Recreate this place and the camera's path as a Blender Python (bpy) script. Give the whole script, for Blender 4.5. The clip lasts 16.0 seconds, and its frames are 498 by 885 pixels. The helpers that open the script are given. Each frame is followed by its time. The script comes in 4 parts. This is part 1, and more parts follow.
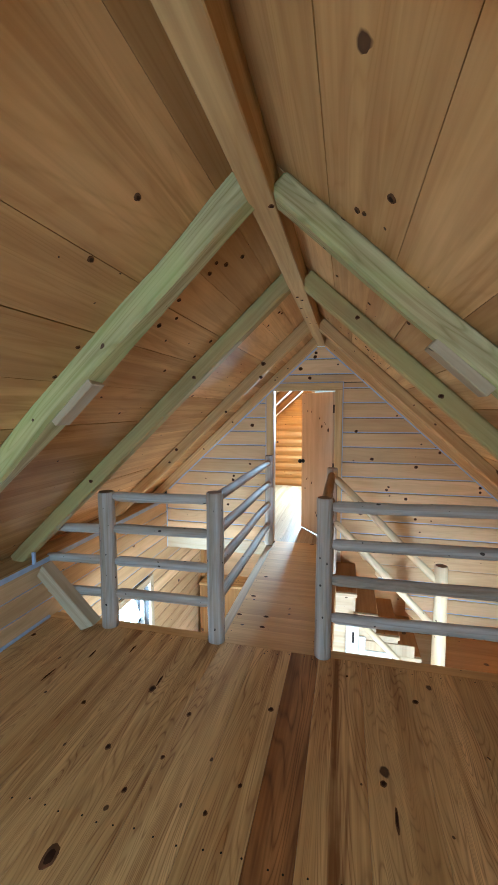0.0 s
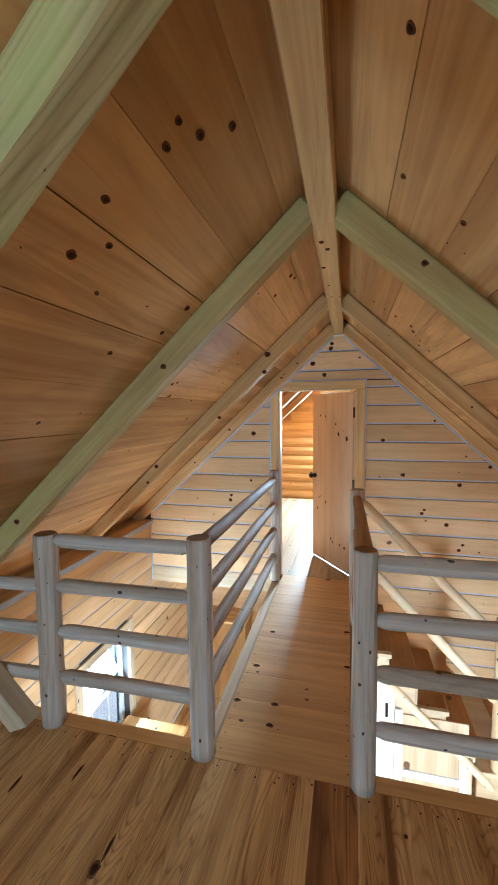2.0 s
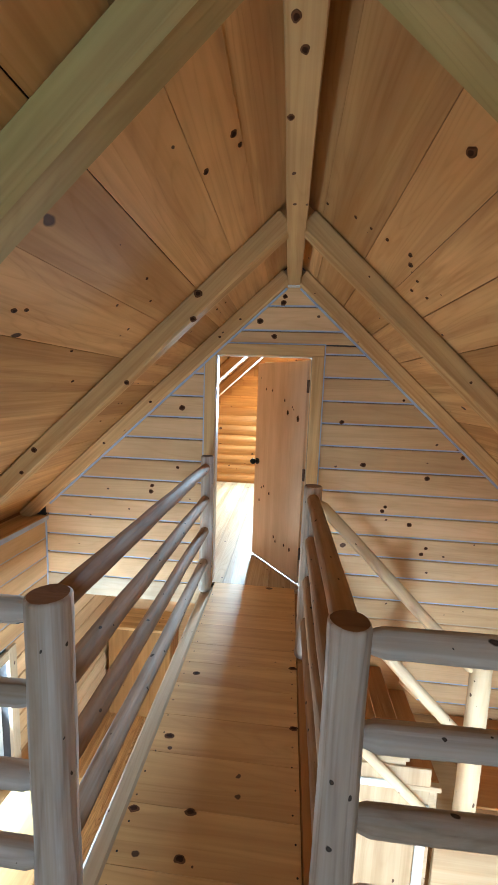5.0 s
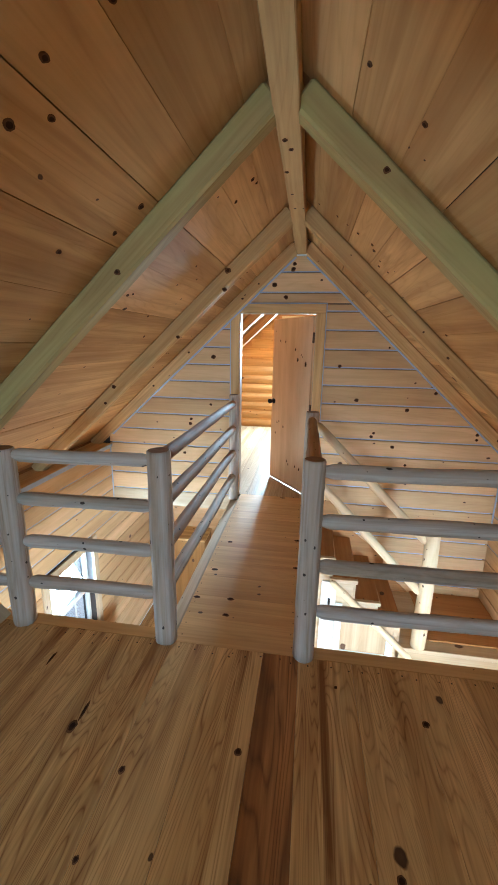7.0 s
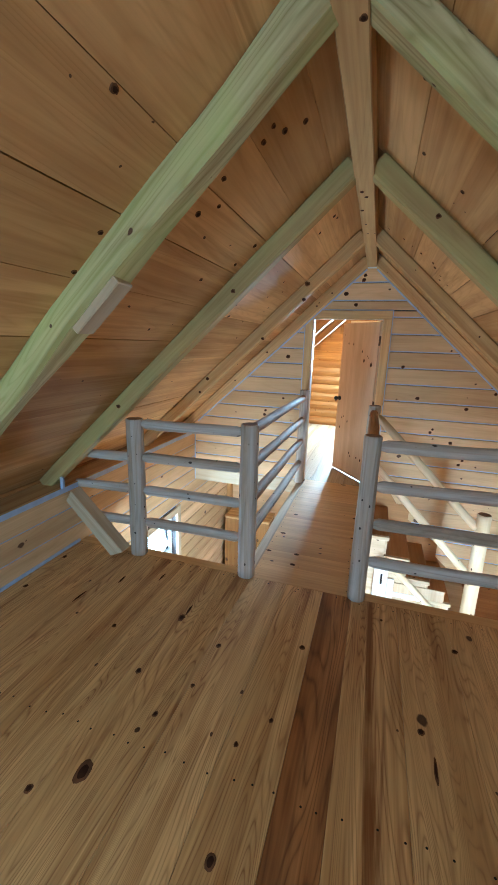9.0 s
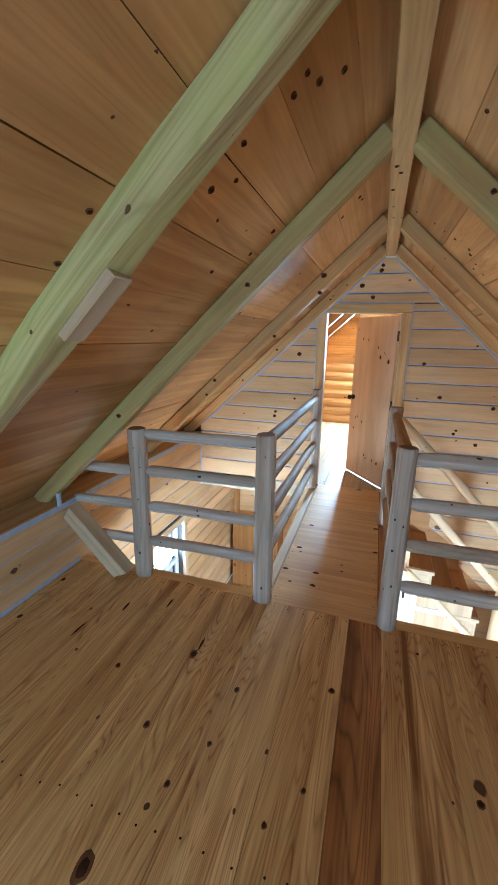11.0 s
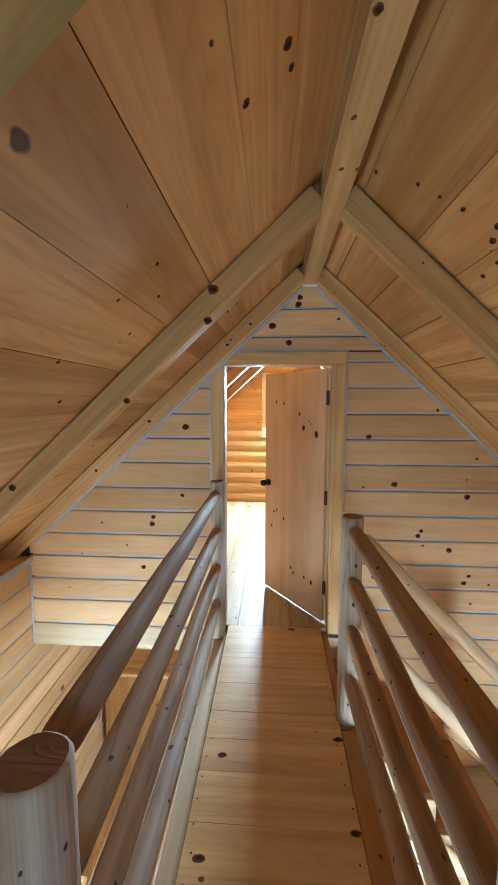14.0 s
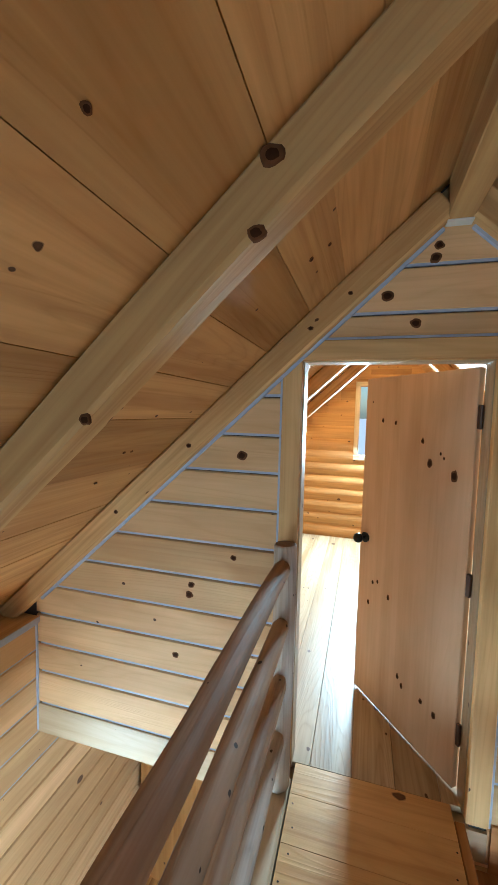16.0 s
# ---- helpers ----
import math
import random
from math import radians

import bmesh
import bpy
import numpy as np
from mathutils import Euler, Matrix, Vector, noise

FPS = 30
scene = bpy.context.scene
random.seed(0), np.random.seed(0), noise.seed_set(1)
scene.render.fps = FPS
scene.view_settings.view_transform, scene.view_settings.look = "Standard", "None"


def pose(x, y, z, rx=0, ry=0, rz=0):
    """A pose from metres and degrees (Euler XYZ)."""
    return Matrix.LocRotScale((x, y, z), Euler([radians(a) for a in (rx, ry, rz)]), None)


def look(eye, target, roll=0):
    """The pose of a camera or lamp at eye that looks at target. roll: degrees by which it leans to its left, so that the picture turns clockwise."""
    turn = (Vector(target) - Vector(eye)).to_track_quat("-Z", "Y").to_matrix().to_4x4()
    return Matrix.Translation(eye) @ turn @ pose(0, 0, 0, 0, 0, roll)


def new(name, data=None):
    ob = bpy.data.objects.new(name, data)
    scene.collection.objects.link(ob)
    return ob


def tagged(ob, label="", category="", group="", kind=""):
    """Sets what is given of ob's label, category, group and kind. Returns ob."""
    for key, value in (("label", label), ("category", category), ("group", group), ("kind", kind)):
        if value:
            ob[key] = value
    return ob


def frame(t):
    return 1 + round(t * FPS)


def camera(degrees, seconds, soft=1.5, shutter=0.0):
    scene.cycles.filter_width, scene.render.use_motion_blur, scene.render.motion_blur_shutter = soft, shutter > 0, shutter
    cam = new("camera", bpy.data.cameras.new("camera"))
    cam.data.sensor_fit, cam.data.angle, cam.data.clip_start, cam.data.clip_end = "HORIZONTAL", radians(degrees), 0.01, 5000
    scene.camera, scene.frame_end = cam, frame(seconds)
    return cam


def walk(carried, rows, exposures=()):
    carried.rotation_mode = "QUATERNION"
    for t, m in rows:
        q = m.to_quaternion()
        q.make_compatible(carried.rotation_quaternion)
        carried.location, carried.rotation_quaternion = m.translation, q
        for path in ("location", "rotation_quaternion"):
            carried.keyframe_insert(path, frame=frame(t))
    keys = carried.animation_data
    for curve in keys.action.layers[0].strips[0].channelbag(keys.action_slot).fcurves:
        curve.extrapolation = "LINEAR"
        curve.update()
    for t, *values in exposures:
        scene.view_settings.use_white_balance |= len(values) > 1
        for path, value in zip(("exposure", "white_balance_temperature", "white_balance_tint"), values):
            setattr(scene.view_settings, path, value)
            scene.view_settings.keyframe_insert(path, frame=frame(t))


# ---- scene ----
cam = camera(64.6, 16.0, 0.85)

PATH = [
    (0, (0.302, 1.277, 1.674), (-0.178, 3.21, 1.499), -0.2),
    (0.5, (0.197, 1.39, 1.687), (-0.211, 3.341, 1.517), 0.2),
    (1, (0.113, 1.544, 1.662), (-0.187, 3.513, 1.485), 0.2),
    (1.5, (0.13, 1.862, 1.664), (-0.194, 3.823, 1.443), -0.5),
    (2, (0.095, 2.148, 1.677), (-0.393, 4.082, 1.522), -0.6),
    (2.2, (0.031, 2.309, 1.664), (-0.358, 4.267, 1.541), 0.0),
    (2.5, (-0.012, 2.515, 1.678), (-0.307, 4.49, 1.569), 0.5),
    (3, (-0.067, 2.957, 1.63), (-0.246, 4.941, 1.453), 1.4),
    (3.5, (-0.018, 3.295, 1.619), (-0.173, 5.282, 1.444), 1.9),
    (3.7, (-0.022, 3.36, 1.618), (-0.192, 5.341, 1.403), 2.0),
    (5.8, (0.077, 2.614, 1.629), (-0.133, 4.577, 1.307), 2.0),
    (6, (0.116, 2.546, 1.621), (-0.149, 4.495, 1.258), 1.8),
    (6.5, (0.148, 2.333, 1.617), (-0.185, 4.253, 1.167), 1.0),
    (7, (0.123, 2.081, 1.607), (-0.16, 3.998, 1.114), 1.0),
    (7.5, (0.204, 1.895, 1.606), (-0.071, 3.804, 1.078), 1.7),
    (8, (0.272, 1.766, 1.585), (-0.19, 3.64, 1.062), 1.1),
    (8.5, (0.25, 1.647, 1.595), (-0.301, 3.5, 1.082), 1.4),
    (9, (0.151, 1.482, 1.588), (-0.429, 3.333, 1.102), 1.8),
    (9.2, (0.129, 1.429, 1.595), (-0.461, 3.276, 1.104), 2.0),
    (11.3, (-0.095, 1.912, 1.623), (-0.675, 3.756, 1.108), 0.7),
    (11.5, (-0.175, 2.048, 1.622), (-0.67, 3.92, 1.12), 1.3),
    (12, (-0.235, 2.246, 1.638), (-0.407, 4.178, 1.148), 3.3),
    (12.5, (-0.198, 2.612, 1.613), (-0.136, 4.548, 1.112), 2.6),
    (13, (-0.189, 2.889, 1.606), (-0.02, 4.812, 1.082), 1.4),
    (13.3, (-0.191, 3.057, 1.582), (0.051, 4.974, 1.065), 1.4),
    (13.5, (-0.244, 3.073, 1.631), (-0.07, 5.035, 1.286), 0.9),
    (14, (-0.222, 3.331, 1.635), (-0.348, 5.301, 1.429), 0.1),
    (14.5, (-0.133, 3.687, 1.64), (-0.425, 5.664, 1.556), -1.2),
    (15, (-0.176, 3.95, 1.637), (-0.55, 5.907, 1.472), -1.5),
    (15.5, (-0.275, 4.243, 1.649), (-0.729, 6.183, 1.475), 0.6),
    (16, (-0.309, 4.306, 1.66), (-0.862, 6.222, 1.503), 1.4),
]
EXPOSURES = [(0.0, -0.02, 4850, -4), (2.0, 0.08, 5200, 0), (3.5, -0.08, 5250, -1), (6.0, -0.08, 5300, 0), (8.0, -0.04, 4900, -3), (9.2, -0.02, 4800, -4), (11.5, 0.08, 5050, 0), (12.5, 0.13, 5350, -2), (14.0, -0.16, 5350, -2), (15.0, -0.06, 5250, -4), (16.0, -0.32, 5200, -5)]
walk(cam, [(t, look(eye, target, roll)) for t, eye, target, roll in PATH], EXPOSURES)

# ---- light ----
world = bpy.data.worlds.new("world")
scene.world = world
world.use_nodes = True
wn = world.node_tree.nodes
sky = wn.new("ShaderNodeTexSky")
sky.sky_type, sky.sun_disc = "NISHITA", False
sky.sun_elevation, sky.sun_rotation = radians(50), radians(200)
world.node_tree.links.new(sky.outputs[0], wn["Background"].inputs[0])
wn["Background"].inputs[1].default_value = 0.12


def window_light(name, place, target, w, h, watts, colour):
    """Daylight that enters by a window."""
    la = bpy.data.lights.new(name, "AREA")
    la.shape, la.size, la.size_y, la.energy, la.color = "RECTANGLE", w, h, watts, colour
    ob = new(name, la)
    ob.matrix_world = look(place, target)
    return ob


sun_data = bpy.data.lights.new("sun", "SUN")
sun_data.energy, sun_data.angle, sun_data.color = 3.0, radians(0.6), (1.0, 0.95, 0.88)
new("sun", sun_data).matrix_world = look((0, 0, 0), (0.33, -0.72, -0.95))
window_light("window_light_rear", (-0.2, -1.1, 1.1), (-1.7, 1.1, -0.6), 0.95, 0.9, 114, (0.62, 0.85, 1.0))
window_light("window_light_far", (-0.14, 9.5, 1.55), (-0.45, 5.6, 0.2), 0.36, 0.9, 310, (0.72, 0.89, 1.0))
window_light("window_light_lower", (-2.06, 5.1, -0.95), (0.5, 4.9, 0.5), 0.65, 0.9, 60, (0.74, 0.90, 1.0))
window_light("window_light_lower_rear", (0.9, -1.12, -1.0), (0.4, 5, -0.9), 1.2, 1.1, 25, (0.78, 0.92, 1.0))
window_light("window_light_lower_side", (-2.06, 2.6, -0.95), (0.6, 4.6, 0.4), 1.05, 1.0, 60, (0.76, 0.91, 1.0))
window_light("window_light_lower_right", (2.06, 2.6, -0.95), (-1.3, 4.6, -2.2), 1.05, 1.0, 290, (0.80, 0.92, 1.0))

# ---- materials ----


def nodes_of(name):
    m = bpy.data.materials.new(name)
    m.use_nodes = True
    nt = m.node_tree
    return m, nt, nt.nodes["Principled BSDF"]


def ramp_node(nt, source, stops):
    r = nt.nodes.new("ShaderNodeValToRGB")
    while len(r.color_ramp.elements) < len(stops):
        r.color_ramp.elements.new(0.5)
    for e, (p, c) in zip(r.color_ramp.elements, stops):
        e.position, e.color = p, (*c, 1) if len(c) == 3 else c
    nt.links.new(source, r.inputs[0])
    return r.outputs[0]


def mixed(nt, kind, fac, a, b):
    n = nt.nodes.new("ShaderNodeMix")
    n.data_type, n.blend_type = "RGBA", kind
    for i, v in ((0, fac), (6, a), (7, b)):
        if hasattr(v, "links"):
            nt.links.new(v, n.inputs[i])
        else:
            n.inputs[i].default_value = v if i == 0 else (*v, 1)
    return n.outputs[2]


def scaled(nt, uv, sx, sy, off=0.0):
    n = nt.nodes.new("ShaderNodeMapping")
    n.inputs["Scale"].default_value = (sx, sy, 1)
    n.inputs["Location"].default_value = (off, off * 0.7, 0)
    nt.links.new(uv, n.inputs[0])
    return n.outputs[0]


def noise_of(nt, vec, scale, detail=3.0, rough=0.55, warp=0.0):
    n = nt.nodes.new("ShaderNodeTexNoise")
    n.inputs["Scale"].default_value, n.inputs["Detail"].default_value = scale, detail
    n.inputs["Roughness"].default_value, n.inputs["Distortion"].default_value = rough, warp
    nt.links.new(vec, n.inputs["Vector"])
    return n.outputs[0]


def wood(name, light, dark, knot=(0.09, 0.035, 0.014), grain=0.5, knots=1.0, gloss=0.5, tint=0.25,
         stain=None, stain_size=1.2, bump=0.25, ring=9.0, streaks=0.6, cells=((3.0, 0.055), (6.0, 0.05))):
    """Sawn softwood. The mesh's UV runs in metres: u with the grain, v across it."""
    m, nt, b = nodes_of(name)
    uvn = nt.nodes.new("ShaderNodeUVMap")
    uvn.uv_map = "grain"
    uv = uvn.outputs[0]
    # cathedral figure: bands across the board, bent by slow noise
    slow = noise_of(nt, scaled(nt, uv, 0.38, 4.0), 1.0, 2, 0.5, 0.6)
    mul = nt.nodes.new("ShaderNodeMath")
    mul.operation = "MULTIPLY"
    nt.links.new(slow, mul.inputs[0])
    mul.inputs[1].default_value = ring * 2.2
    sine = nt.nodes.new("ShaderNodeMath")
    sine.operation = "PINGPONG"
    nt.links.new(mul.outputs[0], sine.inputs[0])
    sine.inputs[1].default_value = 0.5
    fine = noise_of(nt, scaled(nt, uv, 2.0, 70), 1.0, 2, 0.5)
    figure = ramp_node(nt, sine.outputs[0], [(0.0, (0, 0, 0)), (0.33, (0.25, 0.25, 0.25)), (0.5, (1, 1, 1))])
    gr = mixed(nt, "MIX", 0.38, figure, ramp_node(nt, fine, [(0.35, (0, 0, 0)), (0.65, (1, 1, 1))]))
    fac = nt.nodes.new("ShaderNodeMath")
    fac.operation = "MULTIPLY"
    nt.links.new(gr, fac.inputs[0])
    fac.inputs[1].default_value = grain
    col = mixed(nt, "MIX", fac.outputs[0], light, dark)
    # board-to-board tint
    board = ramp_node(nt, noise_of(nt, scaled(nt, uv, 0.05, 0.05, 7), 3.0, 0),
                      [(0.3, (1 - tint, 1 - tint * 1.25, 1 - tint * 1.5)), (0.7, (1 + tint * 0.2, 1.0, 1.0))])
    col = mixed(nt, "MULTIPLY", 1.0, col, board)
    blot = ramp_node(nt, noise_of(nt, scaled(nt, uv, 1.1, 3.5, 3), 1.3, 3),
                     [(0.3, (0.8, 0.74, 0.68)), (0.65, (1.04, 1.02, 1.0))])
    col = mixed(nt, "MULTIPLY", 0.7, col, blot)
    streak = ramp_node(nt, noise_of(nt, scaled(nt, uv, 0.3, 12, 5), 1.0, 4, 0.6, 0.5), [(0.38, (0.70, 0.58, 0.45)), (0.58, (1.07, 1.06, 1.02))])
    col = mixed(nt, "MULTIPLY", streaks, col, streak)
    pitch = ramp_node(nt, noise_of(nt, scaled(nt, uv, 0.4, 6, 17), 1.0, 4, 0.6, 0.8), [(0.58, (0, 0, 0)), (0.66, (0.85, 0.85, 0.85))])
    dim = nt.nodes.new("ShaderNodeMath")
    dim.operation = "MULTIPLY"
    nt.links.new(pitch, dim.inputs[0])
    dim.inputs[1].default_value = streaks
    col = mixed(nt, "MIX", dim.outputs[0], col, tuple(v * f for v, f in zip(dark, (0.75, 0.62, 0.5))))
    if stain:
        s = ramp_node(nt, noise_of(nt, scaled(nt, uv, 1.0, 4.0, 11), stain_size, 4, 0.6, 0.5),
                      [(0.42, (0, 0, 0)), (0.64, (0.6, 0.6, 0.6))])
        col = mixed(nt, "MIX", s, col, stain)
    # knots: scattered cells, only some of them carry a knot
    if knots > 0:
        for k, (cell, size) in enumerate(cells):
            vo = nt.nodes.new("ShaderNodeTexVoronoi")
            vo.voronoi_dimensions = "2D"
            vo.inputs["Scale"].default_value = cell
            vo.inputs["Randomness"].default_value = 1.0
            wob = nt.nodes.new("ShaderNodeVectorMath")
            wob.operation = "ADD"
            nt.links.new(scaled(nt, uv, 0.72, 1.0, 2.3 * k), wob.inputs[0])
            wn2 = nt.nodes.new("ShaderNodeTexNoise")
            wn2.inputs["Scale"].default_value = 22
            nt.links.new(uv, wn2.inputs["Vector"])
            sc = nt.nodes.new("ShaderNodeVectorMath")
            sc.operation = "SCALE"
            sc.inputs["Scale"].default_value = 0.022
            nt.links.new(wn2.outputs["Color"], sc.inputs[0])
            nt.links.new(sc.outputs[0], wob.inputs[1])
            nt.links.new(wob.outputs[0], vo.inputs["Vector"])
            sep = nt.nodes.new("ShaderNodeSeparateColor")
            nt.links.new(vo.outputs["Color"], sep.inputs[0])
            rad = nt.nodes.new("ShaderNodeMapRange")
            nt.links.new(sep.outputs[0], rad.inputs[0])
            rad.inputs[1].default_value, rad.inputs[2].default_value = 1.0 - 0.42 * knots, 1.0
            rad.inputs[3].default_value, rad.inputs[4].default_value = 0.0, size * (1.6 if k == 0 else 1.3)
            div = nt.nodes.new("ShaderNodeMath")
            div.operation = "DIVIDE"
            nt.links.new(vo.outputs["Distance"], div.inputs[0])
            nt.links.new(rad.outputs[0], div.inputs[1])
            core = ramp_node(nt, div.outputs[0], [(0.0, (0.93, 0.93, 0.93)), (0.7, (0.99, 0.99, 0.99)), (0.85, (0.55, 0.55, 0.55)), (1.0, (0, 0, 0))])
            has = nt.nodes.new("ShaderNodeMath")
            has.operation = "GREATER_THAN"
            nt.links.new(rad.outputs[0], has.inputs[0])
            has.inputs[1].default_value = size * 0.12
            kf = nt.nodes.new("ShaderNodeMath")
            kf.operation = "MULTIPLY"
            nt.links.new(core, kf.inputs[0])
            nt.links.new(has.outputs[0], kf.inputs[1])
            col = mixed(nt, "MIX", kf.outputs[0], col, knot)
    nt.links.new(col, b.inputs["Base Color"])
    b.inputs["Specular IOR Level"].default_value = 0.35
    rr = nt.nodes.new("ShaderNodeMapRange")
    nt.links.new(fine, rr.inputs[0])
    rr.inputs[3].default_value, rr.inputs[4].default_value = gloss - 0.08, gloss + 0.12
    nt.links.new(rr.outputs[0], b.inputs["Roughness"])
    bn = nt.nodes.new("ShaderNodeBump")
    bn.inputs["Strength"].default_value, bn.inputs["Distance"].default_value = bump, 0.002
    nt.links.new(gr, bn.inputs["Height"])
    nt.links.new(bn.outputs[0], b.inputs["Normal"])
    return m


def plain(name, colour, rough=0.6, metal=0.0, vary=0.1, shine=0.5):
    m, nt, b = nodes_of(name)
    tc = nt.nodes.new("ShaderNodeTexCoord")
    n = noise_of(nt, tc.outputs["Object"], 14, 4)
    c = ramp_node(nt, n, [(0.3, tuple(v * (1 - vary) for v in colour)), (0.7, tuple(min(1, v * (1 + vary)) for v in colour))])
    nt.links.new(c, b.inputs["Base Color"])
    b.inputs["Roughness"].default_value, b.inputs["Metallic"].default_value = rough, metal
    b.inputs["Specular IOR Level"].default_value = shine
    return m


PINE = wood("pine_siding", (0.84, 0.61, 0.345), (0.66, 0.42, 0.19), grain=0.4, knots=0.55, gloss=0.6, streaks=0.3)
CEIL = wood("pine_ceiling", (0.76, 0.50, 0.215), (0.54, 0.30, 0.09), grain=0.45, knots=0.45, tint=0.38, gloss=0.75, streaks=0.55, cells=((3.2, 0.042), (5.5, 0.036)))
FLOOR = wood("pine_floor", (0.86, 0.59, 0.265), (0.25, 0.09, 0.02), grain=0.85, knots=0.35, gloss=0.33, tint=0.25, ring=22, stain=(0.62, 0.37, 0.14), streaks=1.0)
FLOORD = wood("pine_floor_dark", (0.54, 0.25, 0.08), (0.12, 0.04, 0.013), grain=0.9, knots=0.3, gloss=0.38, tint=0.1, ring=10, stain=(0.14, 0.052, 0.018), streaks=1.0)
DECK = wood("pine_deck", (0.76, 0.49, 0.21), (0.56, 0.31, 0.10), grain=0.38, knots=0.4, gloss=0.36, tint=0.12, streaks=0.45)
BEAM = wood("beam_pine", (0.76, 0.55, 0.27), (0.60, 0.38, 0.15), grain=0.5, knots=0.5, gloss=0.78, streaks=0.7)
GREEN = wood("beam_greenish", (0.70, 0.65, 0.38), (0.34, 0.30, 0.11), grain=0.8, knots=0.6, stain=(0.47, 0.51, 0.15), gloss=0.65, streaks=0.9)
GREEN2 = wood("beam_olive", (0.56, 0.45, 0.20), (0.38, 0.29, 0.10), grain=0.5, knots=0.2, stain=(0.47, 0.40, 0.14), gloss=0.7, streaks=0.7)
LOG = wood("weathered_log", (0.68, 0.65, 0.64), (0.40, 0.34, 0.31), knot=(0.05, 0.03, 0.022), grain=0.8, knots=1.1, gloss=0.75, tint=0.15, stain=(0.50, 0.39, 0.30), stain_size=5.0, bump=1.0, ring=5, streaks=1.0, cells=((7.0, 0.06), (11.0, 0.065)))
# backlit shade of the bridge rails, put into a browner, darker log colour
SHADELOG = wood("shaded_log", (0.48, 0.31, 0.18), (0.30, 0.17, 0.09), knot=(0.04, 0.02, 0.012), grain=0.8, knots=1.1, gloss=0.7, tint=0.15, stain=(0.42, 0.30, 0.21), stain_size=2.5, bump=0.9, ring=5, streaks=1.0, cells=((7.0, 0.06), (11.0, 0.065)))
PALE = wood("peeled_log", (0.82, 0.69, 0.47), (0.68, 0.51, 0.30), grain=0.35, knots=0.9, tint=0.1, gloss=0.6, streaks=0.3, cells=((6.0, 0.05), (11.0, 0.05)))
ORANGE = wood("log_siding_orange", (0.58, 0.34, 0.125), (0.44, 0.22, 0.065), grain=0.4, knots=0.95, gloss=0.6, streaks=0.6)
DOORW = wood("door_pine", (0.74, 0.49, 0.30), (0.62, 0.37, 0.20), grain=0.2, knots=0.1, tint=0.08, gloss=0.6, streaks=0.25)
BROWN = wood("stair_panel", (0.50, 0.26, 0.085), (0.40, 0.185, 0.05), grain=0.4, knots=0.9, gloss=0.55, streaks=0.5)
FARFL = wood("far_floor_pine", (0.60, 0.50, 0.34), (0.40, 0.30, 0.17), grain=0.7, knots=0.7, gloss=0.35, streaks=0.8, ring=14)
PALEB = wood("stair_pine", (0.66, 0.57, 0.41), (0.56, 0.44, 0.28), grain=0.4, knots=0.45, gloss=0.45, streaks=0.5)
CUT = wood("log_end", (0.30, 0.17, 0.09), (0.20, 0.10, 0.05), grain=0.6, knots=0)
CAULK = plain("grey_caulk", (0.42, 0.48, 0.64), 0.55)
SEAM = plain("dark_seam", (0.07, 0.06, 0.06), 0.8)
DARK = plain("dark_gap", (0.05, 0.03, 0.02), 0.9)
WHITE = plain("white_paint", (0.72, 0.72, 0.70), 0.5, vary=0.03)
IRON = plain("black_iron", (0.015, 0.014, 0.013), 0.4, 0.6)
HINGE = plain("brown_hinge", (0.10, 0.05, 0.03), 0.45, 0.5)
KNOT = plain("knot", (0.14, 0.06, 0.026), 0.85, vary=0.4, shine=0.1)
gm, gnt, gb = nodes_of("window_glass")
gb.inputs["Transmission Weight"].default_value, gb.inputs["Roughness"].default_value, gb.inputs["IOR"].default_value = 1.0, 0.0, 1.45
GLASS = gm
SNOW = plain("snow", (0.82, 0.84, 0.88), 0.8, vary=0.06)

# ---- mesh tools ----
rng = random.Random(7)


def add_uv(bm, u_axis=0):
    """UVs in metres with u along the piece, shifted at random for each piece."""
    lay = bm.loops.layers.uv.get("grain") or bm.loops.layers.uv.new("grain")
    du, dv = rng.uniform(0, 90), rng.uniform(0, 90)
    for f in bm.faces:
        n = f.normal
        a = max(range(3), key=lambda i: abs(n[i]))
        for lp in f.loops:
            c = lp.vert.co
            if a == u_axis:
                o = [c[i] for i in range(3) if i != a]
                lp[lay].uv = (du + o[0] * 0.3, dv + o[1])
            else:
                v = [c[i] for i in range(3) if i not in (a, u_axis)][0]
                lp[lay].uv = (du + c[u_axis], dv + v + a * 0.37)


def to_object(name, bm, material, parent=None, m=None, smooth=False):
    me = bpy.data.meshes.new(name)
    bm.to_mesh(me)
    bm.free()
    for mt in (material if isinstance(material, (list, tuple)) else [material]):
        me.materials.append(mt)
    if smooth:
        for p in me.polygons:
            p.use_smooth = True
    ob = new(name, me)
    if m is not None:
        ob.matrix_world = m
    if parent is not None:
        ob.parent = parent
        ob.matrix_parent_inverse = parent.matrix_basis.inverted()
    return ob


def part(name, bm, material, parent, label="", m=None, smooth=False):
    ob = to_object(name, bm, material, parent, m, smooth)
    return tagged(ob, label) if label else ob


def group_at(name, label, category, kind="", place=(0, 0, 0)):
    e = new(name)
    return tagged(e, label, category, kind=kind)


def box_bm(lx, ly, lz, bevel=0.003, centre=True, segments=1):
    bm = bmesh.new()
    bmesh.ops.create_cube(bm, size=1)
    bmesh.ops.scale(bm, vec=(lx, ly, lz), verts=bm.verts)
    if bevel:
        bmesh.ops.bevel(bm, geom=bm.edges[:], offset=min(bevel, lx / 3, ly / 3, lz / 3), segments=segments, affect="EDGES", profile=0.5)
    bm.normal_update()
    return bm


